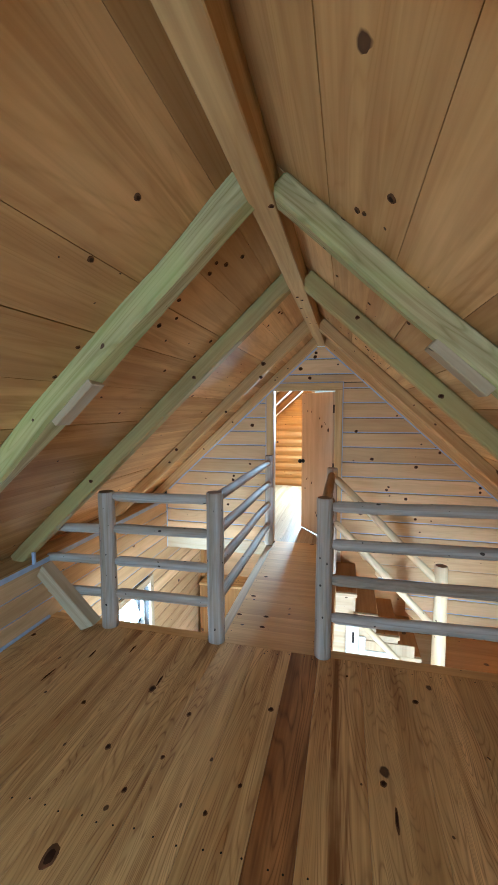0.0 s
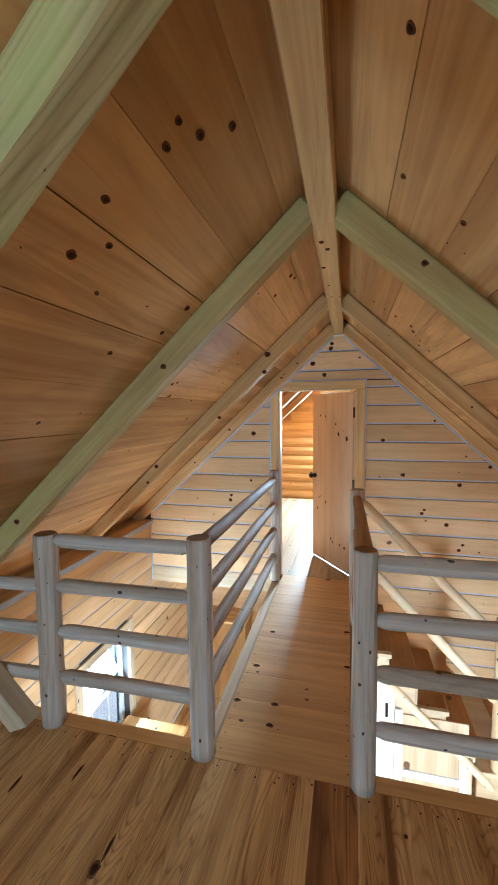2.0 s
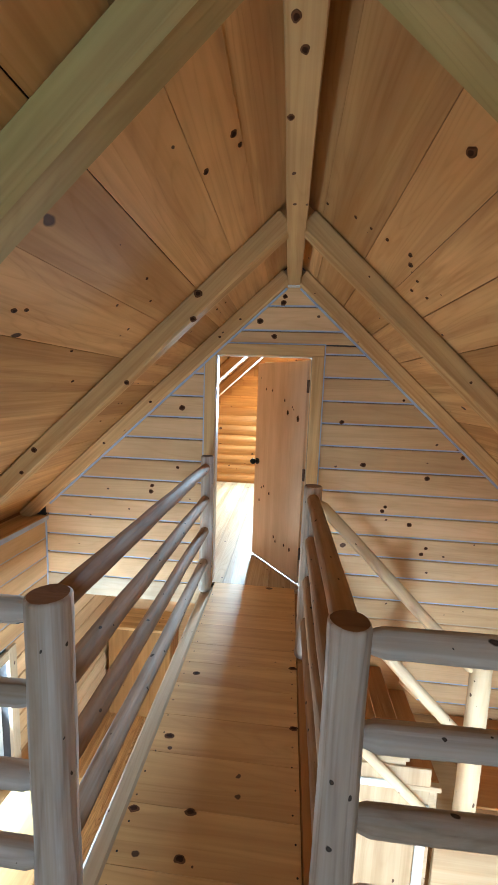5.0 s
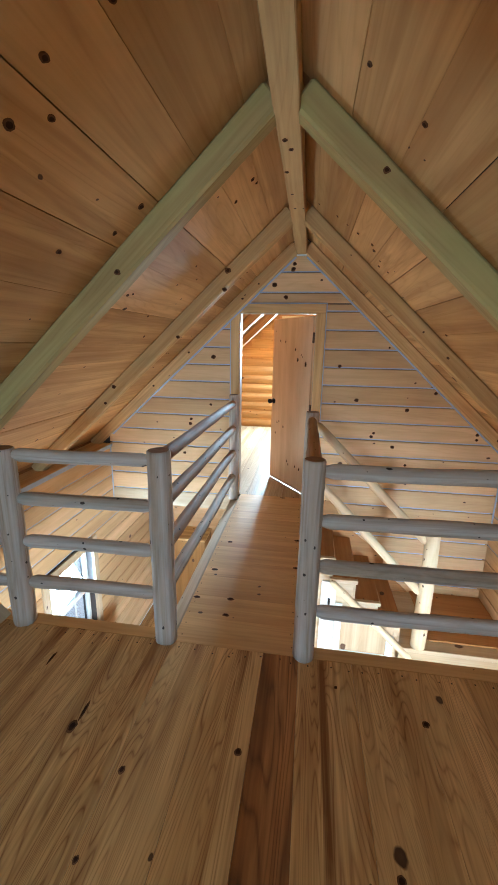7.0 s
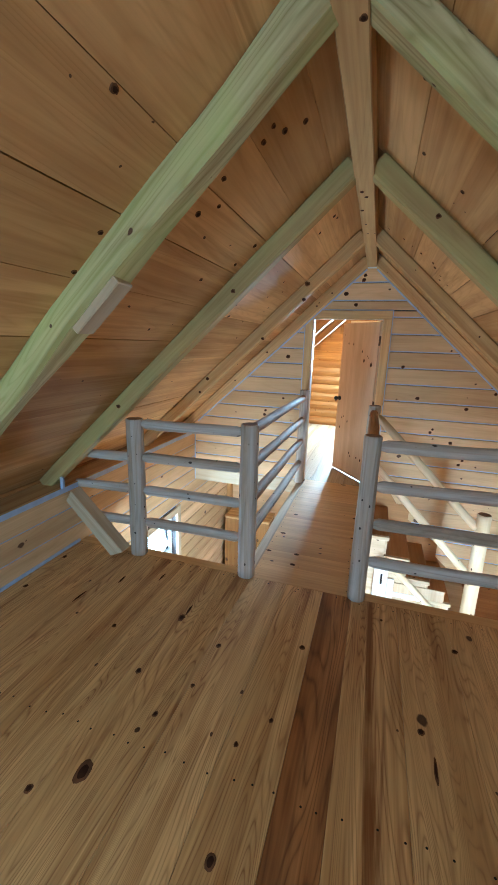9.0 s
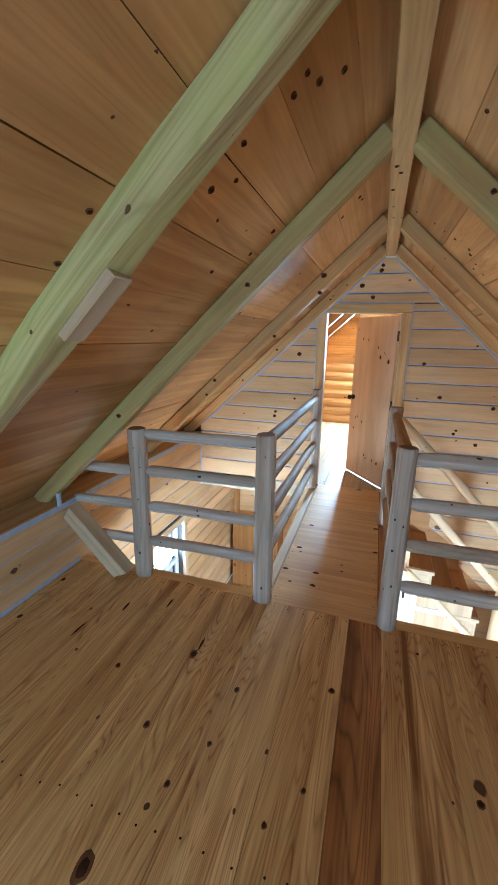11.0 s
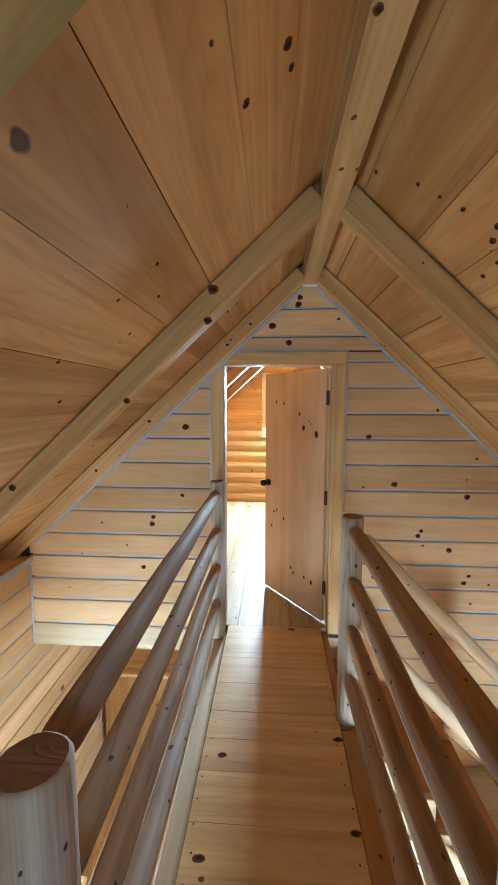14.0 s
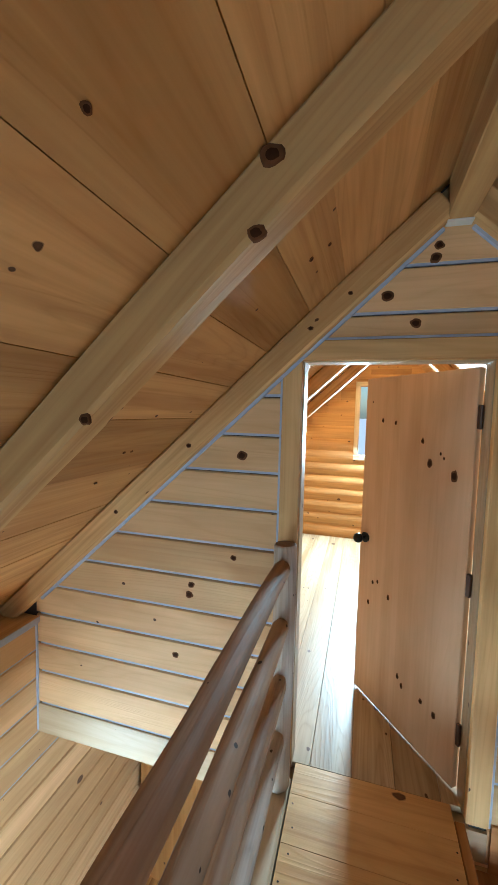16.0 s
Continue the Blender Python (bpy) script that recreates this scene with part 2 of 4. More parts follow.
def plank(name, material, parent, lo, hi, along, bevel=0.003, label="", wobble=0.0):
    """A sawn piece between two corners, its grain along the axis named (0, 1, 2)."""
    lo, hi = Vector(lo), Vector(hi)
    d = hi - lo
    bm = box_bm(d.x, d.y, d.z, bevel)
    if wobble:
        for v in bm.verts:
            v.co += Vector([noise.noise((v.co + lo) * 3 + Vector((i * 9, 0, 0))) * wobble for i in range(3)])
    add_uv(bm, along)
    return part(name, bm, material, parent, label, Matrix.Translation((lo + hi) / 2))


def beam_between(name, material, parent, p, q, w, h, up=(0, 0, 1), bevel=0.004, label="", rough=0.0, cuts=1):
    """A squared timber from p to q, w across and h deep, with an uneven face where it is rough."""
    p, q = Vector(p), Vector(q)
    x = (q - p).normalized()
    y = Vector(up).cross(x).normalized()
    z = x.cross(y)
    L = (q - p).length
    bm = box_bm(L, w, h, bevel)
    if cuts > 1:
        long_edges = [e for e in bm.edges if abs((e.verts[0].co - e.verts[1].co).x) > L * 0.6]
        bmesh.ops.subdivide_edges(bm, edges=long_edges, cuts=cuts, use_grid_fill=True)
        add_uv(bm, 0)
        seed = rng.uniform(0, 50)
        for v in bm.verts:
            s = Vector((v.co.x * 2.2 + seed, v.co.y * 9, v.co.z * 9))
            v.co.y += noise.noise(s) * rough
            v.co.z += noise.noise(s + Vector((0, 31, 0))) * rough
        bm.normal_update()
    else:
        add_uv(bm, 0)
    m = Matrix((x, y, z)).transposed().to_4x4()
    m.translation = (p + q) / 2
    return part(name, bm, material, parent, label, m)


def log_between(name, material, parent, p, q, r0, r1=None, point=0.0, label="", cap=None, bow=0.006, round_top=0.0):
    """A peeled log: round, slightly bent and lumpy, with tapered tenons where point is set."""
    p, q = Vector(p), Vector(q)
    r1 = r1 or r0
    L = (q - p).length
    x = (q - p).normalized()
    y = (Vector((0, 0, 1)) if abs(x.z) < 0.9 else Vector((0, 1, 0))).cross(x).normalized()
    z = x.cross(y)
    n, k = 18, max(8, int(L / 0.06))
    ss = [i / k for i in range(k + 1)]
    if point:
        e = point / L
        ss = [0, e * 0.35, e * 0.7, e] + [e + (1 - 2 * e) * i / k for i in range(1, k)] + [1 - e, 1 - e * 0.7, 1 - e * 0.35, 1]
    elif round_top:
        ss = ss[:-1] + [1 - round_top / L, 1 - round_top * 0.3 / L, 1]
    bm = bmesh.new()
    lay = bm.loops.layers.uv.new("grain")
    seed = rng.uniform(0, 99)
    du, dv = rng.uniform(0, 90), rng.uniform(0, 90)
    rings = []
    for s in ss:
        r = r0 + (r1 - r0) * s
        if point:
            d = min(s, 1 - s) * L
            if d < point:
                r *= 0.48 + 0.52 * (d / point) ** 0.7
        if round_top and s > 1 - round_top / L + 1e-6:
            r *= 0.97 if s < 1 else 0.88
        off = Vector((0, noise.noise((seed, s * L * 1.5, 0)) * bow, noise.noise((seed, 5, s * L * 1.5)) * bow))
        ring = []
        for i in range(n):
            a = 2 * math.pi * i / n
            rr = r * (1 + 0.085 * noise.noise((seed + math.cos(a) * 1.2, math.sin(a) * 1.2, s * L * 4)))
            ring.append(bm.verts.new((s * L - L / 2, off.y + rr * math.cos(a), off.z + rr * math.sin(a))))
        rings.append(ring)
    for j in range(len(rings) - 1):
        for i in range(n):
            f = bm.faces.new((rings[j][i], rings[j + 1][i], rings[j + 1][(i + 1) % n], rings[j][(i + 1) % n]))
            f.smooth = True
            for lp, (jj, ii) in zip(f.loops, ((j, i), (j + 1, i), (j + 1, i + 1), (j, i + 1))):
                lp[lay].uv = (du + ss[jj] * L, dv + ii / n * 2 * math.pi * r0)
    for ring, flip in ((rings[0], False), (rings[-1], True)):
        f = bm.faces.new(ring if not flip else ring[::-1])
        f.material_index = 1 if cap else 0
        for lp in f.loops:
            lp[lay].uv = (du + lp.vert.co.y * 4, dv + lp.vert.co.z)
    bmesh.ops.recalc_face_normals(bm, faces=bm.faces[:])
    m = Matrix((x, y, z)).transposed().to_4x4()
    m.translation = (p + q) / 2
    return part(name, bm, [material, cap] if cap else material, parent, label, m)


def structure(name, label, category):
    return group_at(name, label, category, "structure")


# ---- plan ----
SLOPE = 0.92          # roof rise over run
UNDER = 2.42          # rafter underside at the ridge line
DEEP = 0.142          # rafter depth, upright
WX = 2.0              # side walls
GY = 6.0              # gable wall face
FAR = 9.65            # far wall of the room behind the door
REAR = -1.2
LOW = -2.2            # lower floor
DX0, DX1, DH = -0.565, 0.165, 1.88   # door opening
RAFTERS = ((2.68, GREEN, 0.02), (3.68, GREEN2, 0.004), (4.98, BEAM, 0.005))
SA = math.atan(SLOPE)


def roof_z(x):
    return UNDER + DEEP - SLOPE * abs(x)


# ---- floors ----
floor = structure("floor", "wide knotty pine loft floor with dark grain", "floor")
edges = [-2.0, -1.72, -1.43, -1.16, -0.87, -0.545, -0.29, -0.04, 0.145, 0.42, 0.70, 0.97, 1.26, 1.53, 1.79, 2.0]
for a, b in zip(edges, edges[1:]):
    plank("floorboard", FLOORD if a == -0.04 else FLOOR, floor, (a + 0.0004, REAR, -0.03), (b - 0.0004, 3.84, 0.0), 1, 0.0012)
plank("subfloor", BROWN, floor, (-2.0, REAR, -0.2), (2.0, 3.84, -0.032), 1, 0)
plank("edge_board", DECK, floor, (-2.0, 3.842, -0.22), (-0.56, 3.93, -0.001), 0, 0.003)
plank("edge_board", DECK, floor, (0.145, 3.842, -0.22), (2.0, 3.93, -0.001), 0, 0.003)

catwalk = structure("catwalk", "narrow pine plank bridge with boards laid crosswise", "walkway")
y = 3.842
while y < GY - 0.01:
    w = min(rng.uniform(0.16, 0.24), GY + 0.06 - y)
    if GY + 0.06 - y - w < 0.08:
        w = GY + 0.06 - y
    plank("deck_board", DECK, catwalk, (-0.545, y + 0.0004, -0.03), (0.122, y + w - 0.0004, 0.0), 0, 0.0008)
    y += w
plank("side_beam", PALEB, catwalk, (-0.63, 3.935, -0.24), (-0.549, GY - 0.002, -0.012), 1, 0.012, wobble=0.012)
plank("side_beam", BROWN, catwalk, (0.126, 3.935, -0.24), (0.228, 5.178, -0.006), 1, 0.006, wobble=0.004)
plank("side_beam", BROWN, catwalk, (0.126, 5.18, -0.24), (0.165, GY - 0.002, -0.006), 1, 0.004)
plank("underside", BROWN, catwalk, (-0.545, 3.935, -0.22), (0.122, GY - 0.002, -0.033), 1, 0)

far_floor = structure("floor_far_room", "pale pine floorboards in the room beyond the door", "floor")
x = -2.0
while x < 2.0 - 0.01:
    w = min(0.19, 2.0 - x)
    plank("floorboard", FARFL, far_floor, (x + 0.001, GY + 0.061, -0.03), (x + w - 0.001, FAR, 0.0), 1, 0.0015)
    x += w
plank("subfloor", PALEB, far_floor, (-2.0, GY + 0.002, -0.165), (2.0, FAR, -0.034), 1, 0)
low_floor = structure("floor_lower", "pine floor of the lower storey", "floor")
x = -2.0
while x < 1.99:
    w = min(0.25, 2.0 - x)
    plank("floorboard", FLOOR, low_floor, (x + 0.001, REAR, LOW - 0.04), (x + w - 0.001, FAR, LOW), 1, 0.0015)
    x += w

# ---- ceiling ----


# board joints, as the run from the ridge, bay by bay
SEAMS = {
    -1: ((0.15, 0.46, 0.65, 0.85, 1.06, 1.28, 1.49, 1.71, 1.93), (0.15, 0.33, 0.48, 0.655, 0.85, 1.06, 1.27, 1.5, 1.72, 1.93),
         (0.18, 0.305, 0.487, 0.67, 0.872, 1.065, 1.19, 1.4, 1.62, 1.84), (0.18, 0.40, 0.535, 0.71, 0.87, 1.02, 1.25, 1.49, 1.7, 1.92)),
    1: ((0.23, 0.45, 0.66, 0.87, 1.08, 1.31, 1.52, 1.75), (0.22, 0.39, 0.55, 0.77, 0.98, 1.21, 1.42, 1.65, 1.88),
        (0.12, 0.33, 0.48, 0.62, 0.80, 0.97, 1.2, 1.42, 1.65, 1.88), (0.16, 0.36, 0.57, 0.78, 1.0, 1.22, 1.43, 1.66, 1.9)),
}


def ceiling_side(sign, name, y0, y1, bays, material):
    bm = bmesh.new()
    lay = bm.loops.layers.uv.new("grain")
    length = 2.32 / math.cos(SA)
    for k, (b0, b1) in enumerate(zip(bays, bays[1:])):
        seams = [0.03] + [v / math.cos(SA) for v in SEAMS[sign][max(0, k - 2)]] + [length]
        for s, s_next in zip(seams, seams[1:]):
            w = s_next - s
            gap = rng.choice((0.0007, 0.0014, 0.003))
            d = rng.uniform(0.0, 0.004)
            du, dv = rng.uniform(0, 90), rng.uniform(0, 90)
            pts = []
            for ss in (s + gap, s + w - gap):
                for dz in (d, d + 0.03):
                    for yy in (b0 + 0.001, b1 - 0.001):
                        xx = ss * math.cos(SA)
                        z = UNDER + DEEP - ss * math.sin(SA)
                        pts.append((bm.verts.new((sign * (xx + dz * math.sin(SA)), yy, z + dz * math.cos(SA))), yy, ss))
            v = pts
            for q in ((0, 1, 5, 4), (2, 6, 7, 3), (0, 2, 3, 1), (4, 5, 7, 6), (0, 4, 6, 2), (1, 3, 7, 5)):
                f = bm.faces.new([v[i][0] for i in q])
                for lp, i in zip(f.loops, q):
                    lp[lay].uv = (du + v[i][1], dv + v[i][2])
    bmesh.ops.recalc_face_normals(bm, faces=bm.faces[:])
    return tagged(to_object(name, bm, material), "sloping ceiling of wide knotty pine boards", "ceiling", kind="structure")


BAYS = (REAR, 0.35, 1.55, 2.725, 3.725, 5.025, 6.0)
ceiling_side(-1, "ceiling_left", REAR, GY, BAYS, CEIL)
ceiling_side(1, "ceiling_right", REAR, GY, BAYS, CEIL)
ceiling_side(-1, "ceiling_far_left", GY, FAR, (6.12, 7.3, 8.5, FAR), ORANGE)
ceiling_side(1, "ceiling_far_right", GY, FAR, (6.12, 7.3, 8.5, FAR), ORANGE)
for sign, nm in ((-1, "roof_left"), (1, "roof_right")):
    bm = bmesh.new()
    t = 0.045 / math.cos(SA)
    c = [(0, roof_z(0) + t), (sign * 2.6, roof_z(2.6) + t), (sign * 2.6, roof_z(2.6) + t + 0.12), (0, roof_z(0) + t + 0.12)]
    va = [bm.verts.new((px, REAR - 0.3, pz)) for px, pz in c]
    vb = [bm.verts.new((px, FAR + 0.4, pz)) for px, pz in c]
    bm.faces.new(va), bm.faces.new(vb[::-1])
    for i in range(4):
        bm.faces.new((va[i], va[(i + 1) % 4], vb[(i + 1) % 4], vb[i]))
    bmesh.ops.recalc_face_normals(bm, faces=bm.faces[:])
    tagged(to_object(nm, bm, DARK), "dark roof deck above the ceiling boards", "roof", kind="structure")

ridge = structure("ridge_beam", "long pine ridge beam under the peak", "beam")
beam_between("beam", BEAM, ridge, (0, REAR, 2.455), (0, GY - 0.04, 2.455), 0.092, 0.145, rough=0.003, cuts=30)
plank("shim", WHITE, ridge, (-0.045, GY - 0.05, 2.374), (0.045, GY - 0.001, 2.381), 0, 0.001, "white painted shim at the beam end")


def rafter(yc, sign, material, rough, width=0.095, top=0.05):
    off = DEEP / 2
    x0, x1 = top, 2.16
    r = beam_between("rafter", material, None, (sign * x0, yc, UNDER + off - SLOPE * x0), (sign * x1, yc, UNDER + off - SLOPE * x1),
                     width, DEEP * math.cos(SA), up=(0, 0, 1), bevel=0.01, rough=rough, cuts=26)
    return r


def rafter_tag(r, words):
    tagged(r, words, "rafter", group="roof rafters", kind="structure")


for yf, mat, rough in RAFTERS:
    for sign in (-1, 1):
        r = rafter(yf + (0.012 if mat is GREEN and sign < 0 else 0.048), sign, mat, rough)
        rafter_tag(r, "rough green-tinged pine rafter with waney edges" if mat is GREEN else ("olive-toned pine rafter" if mat is GREEN2 else "honey pine rafter with knots"))
for yf in (0.3, 1.5):
    for sign in (-1, 1):
        rafter_tag(rafter(yf + 0.048, sign, GREEN2, 0.004), "olive-toned pine rafter")
for sign in (-1, 1):
    rafter_tag(rafter(GY - 0.036, sign, BEAM, 0.001, 0.07), "pine rafter fixed against the gable wall")
for yf in (7.3, 8.5):
    for sign in (-1, 1):
        rafter_tag(rafter(yf, sign, ORANGE, 0.003), "orange-lit pine rafter in the far room")
# short packing blocks on the near rafters
for p, q in (((-0.69, 2.695, 1.782), (-0.87, 2.695, 1.616)), ((0.57, 2.73, 1.886), (0.75, 2.73, 1.72))):
    tagged(beam_between("rafter_block", PALEB, None, p, q, 0.085, 0.04, bevel=0.004), "short pine packing block under the rafter", "block", kind="structure")
tagged(plank("rafter_shim", CAULK, None, (-1.965, 3.655, 0.5125), (-1.94, 3.675, 0.605), 2, 0.002), "pale grey-blue shim at the rafter foot", "shim", kind="structure")

# ---- gable wall with the door ----
gable = structure("wall_gable", "gable wall of horizontal knotty pine boards", "wall")
GAP = 0.0055


def gable_half(z):
    return min(WX, (UNDER + DEEP - z) / SLOPE)


def gable_board(z0, z1, xa, xb, material=PINE):
    """A board cut to the slope of the roof at its ends."""
    bm = bmesh.new()
    def lim(xv, z):
        h = gable_half(z) - 0.005
        return max(-h, min(h, xv))
    pts = []
    for yy, ins in ((GY, 0.006), (GY + 0.006, 0.0), (GY + 0.025, 0.0)):
        for zz in (z0 + GAP + ins, z1 - GAP - ins):
            a, b = lim(xa, zz), lim(xb, zz)
            pts += [(a, yy, zz), (b, yy, zz)]
    v = [bm.verts.new(p) for p in pts]
    if pts[1][0] - pts[0][0] < 0.02:
        bm.free()
        return
    for q in ((0, 1, 3, 2), (0, 4, 5, 1), (2, 3, 7, 6), (4, 8, 9, 5), (6, 7, 11, 10), (8, 10, 11, 9), (0, 2, 6, 4), (4, 6, 10, 8), (1, 5, 7, 3), (5, 9, 11, 7)):
        bm.faces.new([v[i] for i in q])
    bmesh.ops.recalc_face_normals(bm, faces=bm.faces[:])
    add_uv(bm, 0)
    part("board", bm, material, gable)


CAS = 0.085           # door casing width
zs = [-0.165, 0.0, 0.19, 0.352, 0.523, 0.692, 0.862, 1.035, 1.213, 1.384, 1.553, 1.728, 1.897, 2.062, 2.24, 2.40, 2.56]
for z0, z1 in zip(zs, zs[1:]):
    if z1 <= DH + 0.03:
        gable_board(z0, z1, -WX, DX0 - CAS)
        gable_board(z0, z1, DX1 + CAS, WX)
    else:
        gable_board(max(z0, DH + CAS), z1, -WX, WX) if z0 < DH + CAS else gable_board(z0, z1, -WX, WX)
        if z0 < DH + CAS:
            gable_board(z0, DH + CAS, -WX, DX0 - CAS)
            gable_board(z0, DH + CAS, DX1 + CAS, WX)
z = -0.165
while z > LOW:
    gable_board(max(LOW, z - 0.17), z, 0.17, WX)
    z -= 0.17
# backing with the opening cut through
def gable_back(y0, y1, material, zlow_left, zlow_right):
    bm = bmesh.new()
    def prism(poly):
        a = [bm.verts.new((px, y0, pz)) for px, pz in poly]
        b = [bm.verts.new((px, y1, pz)) for px, pz in poly]
        bm.faces.new(a), bm.faces.new(b[::-1])
        for i in range(len(poly)):
            j = (i + 1) % len(poly)
            bm.faces.new((a[i], b[i], b[j], a[j]))
    h = lambda xv: roof_z(xv) + 0.04
    prism([(-2.3, zlow_left), (DX0 - 0.02, zlow_left), (DX0 - 0.02, h(DX0 - 0.02)), (-2.3, h(2.3))])
    prism([(DX1 + 0.02, zlow_right), (2.3, zlow_right), (2.3, h(2.3)), (DX1 + 0.02, h(DX1 + 0.02))])
    prism([(DX0 - 0.02, DH + 0.02), (DX1 + 0.02, DH + 0.02), (DX1 + 0.02, h(DX1 + 0.02)), (0, h(0)), (DX0 - 0.02, h(DX0 - 0.02))])
    bmesh.ops.recalc_face_normals(bm, faces=bm.faces[:])
    add_uv(bm, 0)
    return bm


part("backing", gable_back(GY + 0.016, GY + 0.06, SEAM, -0.165, LOW), SEAM, gable)
for z in zs[1:-1] + [-0.165 - 0.17 * k for k in range(1, 7)]:
    hw = min(WX, gable_half(z) - 0.03)
    for a, b in (((-hw, DX0 - CAS - 0.002), (DX1 + CAS + 0.002, hw)) if z < DH + 0.05 else ((-hw, hw),)):
        if z < -0.17 and a < 0:
            continue
        plank("caulk_bead", CAULK, gable, (a, GY + 0.002, z - 0.001), (b, GY + 0.0155, z + 0.0105), 0, 0.001)
part("inner_lining", gable_back(GY + 0.061, GY + 0.10, ORANGE, 0.0, LOW), ORANGE, gable)
plank("lower_band", PALEB, gable, (-WX, GY - 0.006, -0.17), (-0.64, GY + 0.02, 0.0), 0, 0.003)
for sign in (-1, 1):
    xa, xb = sorted((sign * (WX - 0.012), sign * WX))
    plank("caulk_line", CAULK, gable, (xa, GY - 0.009, -0.16), (xb, GY + 0.004, 0.5), 2, 0.002)
# caulk line along the gable rafters
for sign in (-1, 1):
    o = UNDER - 0.008
    beam_between("caulk_line", CAULK, gable, (sign * 0.05, GY - 0.008, o - SLOPE * 0.05), (sign * 1.95, GY - 0.008, o - SLOPE * 1.95), 0.018, 0.016, bevel=0.002)
trim = structure("door_trim", "plain pine casing round the doorway", "trim")
plank("casing", BEAM, trim, (DX0 - CAS, GY - 0.012, 0.0), (DX0, GY + 0.024, DH - 0.001), 2, 0.003)
plank("casing", BEAM, trim, (DX1, GY - 0.012, 0.0), (DX1 + CAS, GY + 0.024, DH - 0.001), 2, 0.003)
plank("casing", BEAM, trim, (DX0 - CAS, GY - 0.010, DH), (DX1 + CAS, GY + 0.024, DH + CAS - 0.002), 0, 0.003)
plank("jamb", PALEB, trim, (DX0 - 0.019, GY + 0.026, 0.0), (DX0 + 0.004, GY + 0.13, DH + 0.004), 2, 0.002)
plank("jamb", PALEB, trim, (DX1 - 0.004, GY + 0.026, 0.0), (DX1 + 0.019, GY + 0.13, DH + 0.004), 2, 0.002)
plank("jamb", PALEB, trim, (DX0 + 0.005, GY + 0.026, DH - 0.004), (DX1 - 0.005, GY + 0.13, DH + 0.019), 0, 0.002)
for s, xx in ((-1, DX0 - CAS - 0.005), (1, DX1 + CAS + 0.005)):
    plank("caulk_line", CAULK, trim, (xx - 0.005, GY - 0.004, 0.0), (xx + 0.005, GY + 0.02, DH + CAS), 2, 0.001)

plank("caulk_line", CAULK, trim, (DX0 - CAS - 0.01, GY - 0.003, DH + CAS - 0.001), (DX1 + CAS + 0.01, GY + 0.02, DH + CAS + 0.009), 0, 0.001)

door = structure("door_1", "half-open pine plank door with black latch", "door")
DA = math.degrees(math.atan2(0.60, -0.45))
dm = pose(DX1 - 0.002, GY + 0.115, 0.0, 0, 0, DA)
bm = box_bm(0.72, 0.036, DH - 0.032, 0.004)
add_uv(bm, 2)
leaf = part("leaf", bm, DOORW, door, m=dm @ pose(0.38, 0.0, (DH - 0.032) / 2 + 0.016))
for hz in (0.28, 0.95, 1.66):
    bm = box_bm(0.02, 0.016, 0.1, 0.003)
    part("hinge", bm, HINGE, leaf, "brown steel hinge", dm @ pose(0.008, 0.012, hz))
bm = bmesh.new()
bmesh.ops.create_uvsphere(bm, u_segments=20, v_segments=12, radius=0.028)
part("knob", bm, IRON, leaf, "black iron door knob", dm @ pose(0.685, 0.075, 0.95), smooth=True)
bm = bmesh.new()
bmesh.ops.create_cone(bm, cap_ends=True, segments=20, radius1=0.03, radius2=0.026, depth=0.012)
part("rosette", bm, IRON, leaf, "black iron rosette", dm @ pose(0.685, 0.024, 0.95, 90))
bm = bmesh.new()
bmesh.ops.create_cone(bm, cap_ends=True, segments=14, radius1=0.011, radius2=0.011, depth=0.05)
part("spindle", bm, IRON, leaf, m=dm @ pose(0.685, 0.045, 0.95, 90))

# ---- side walls ----


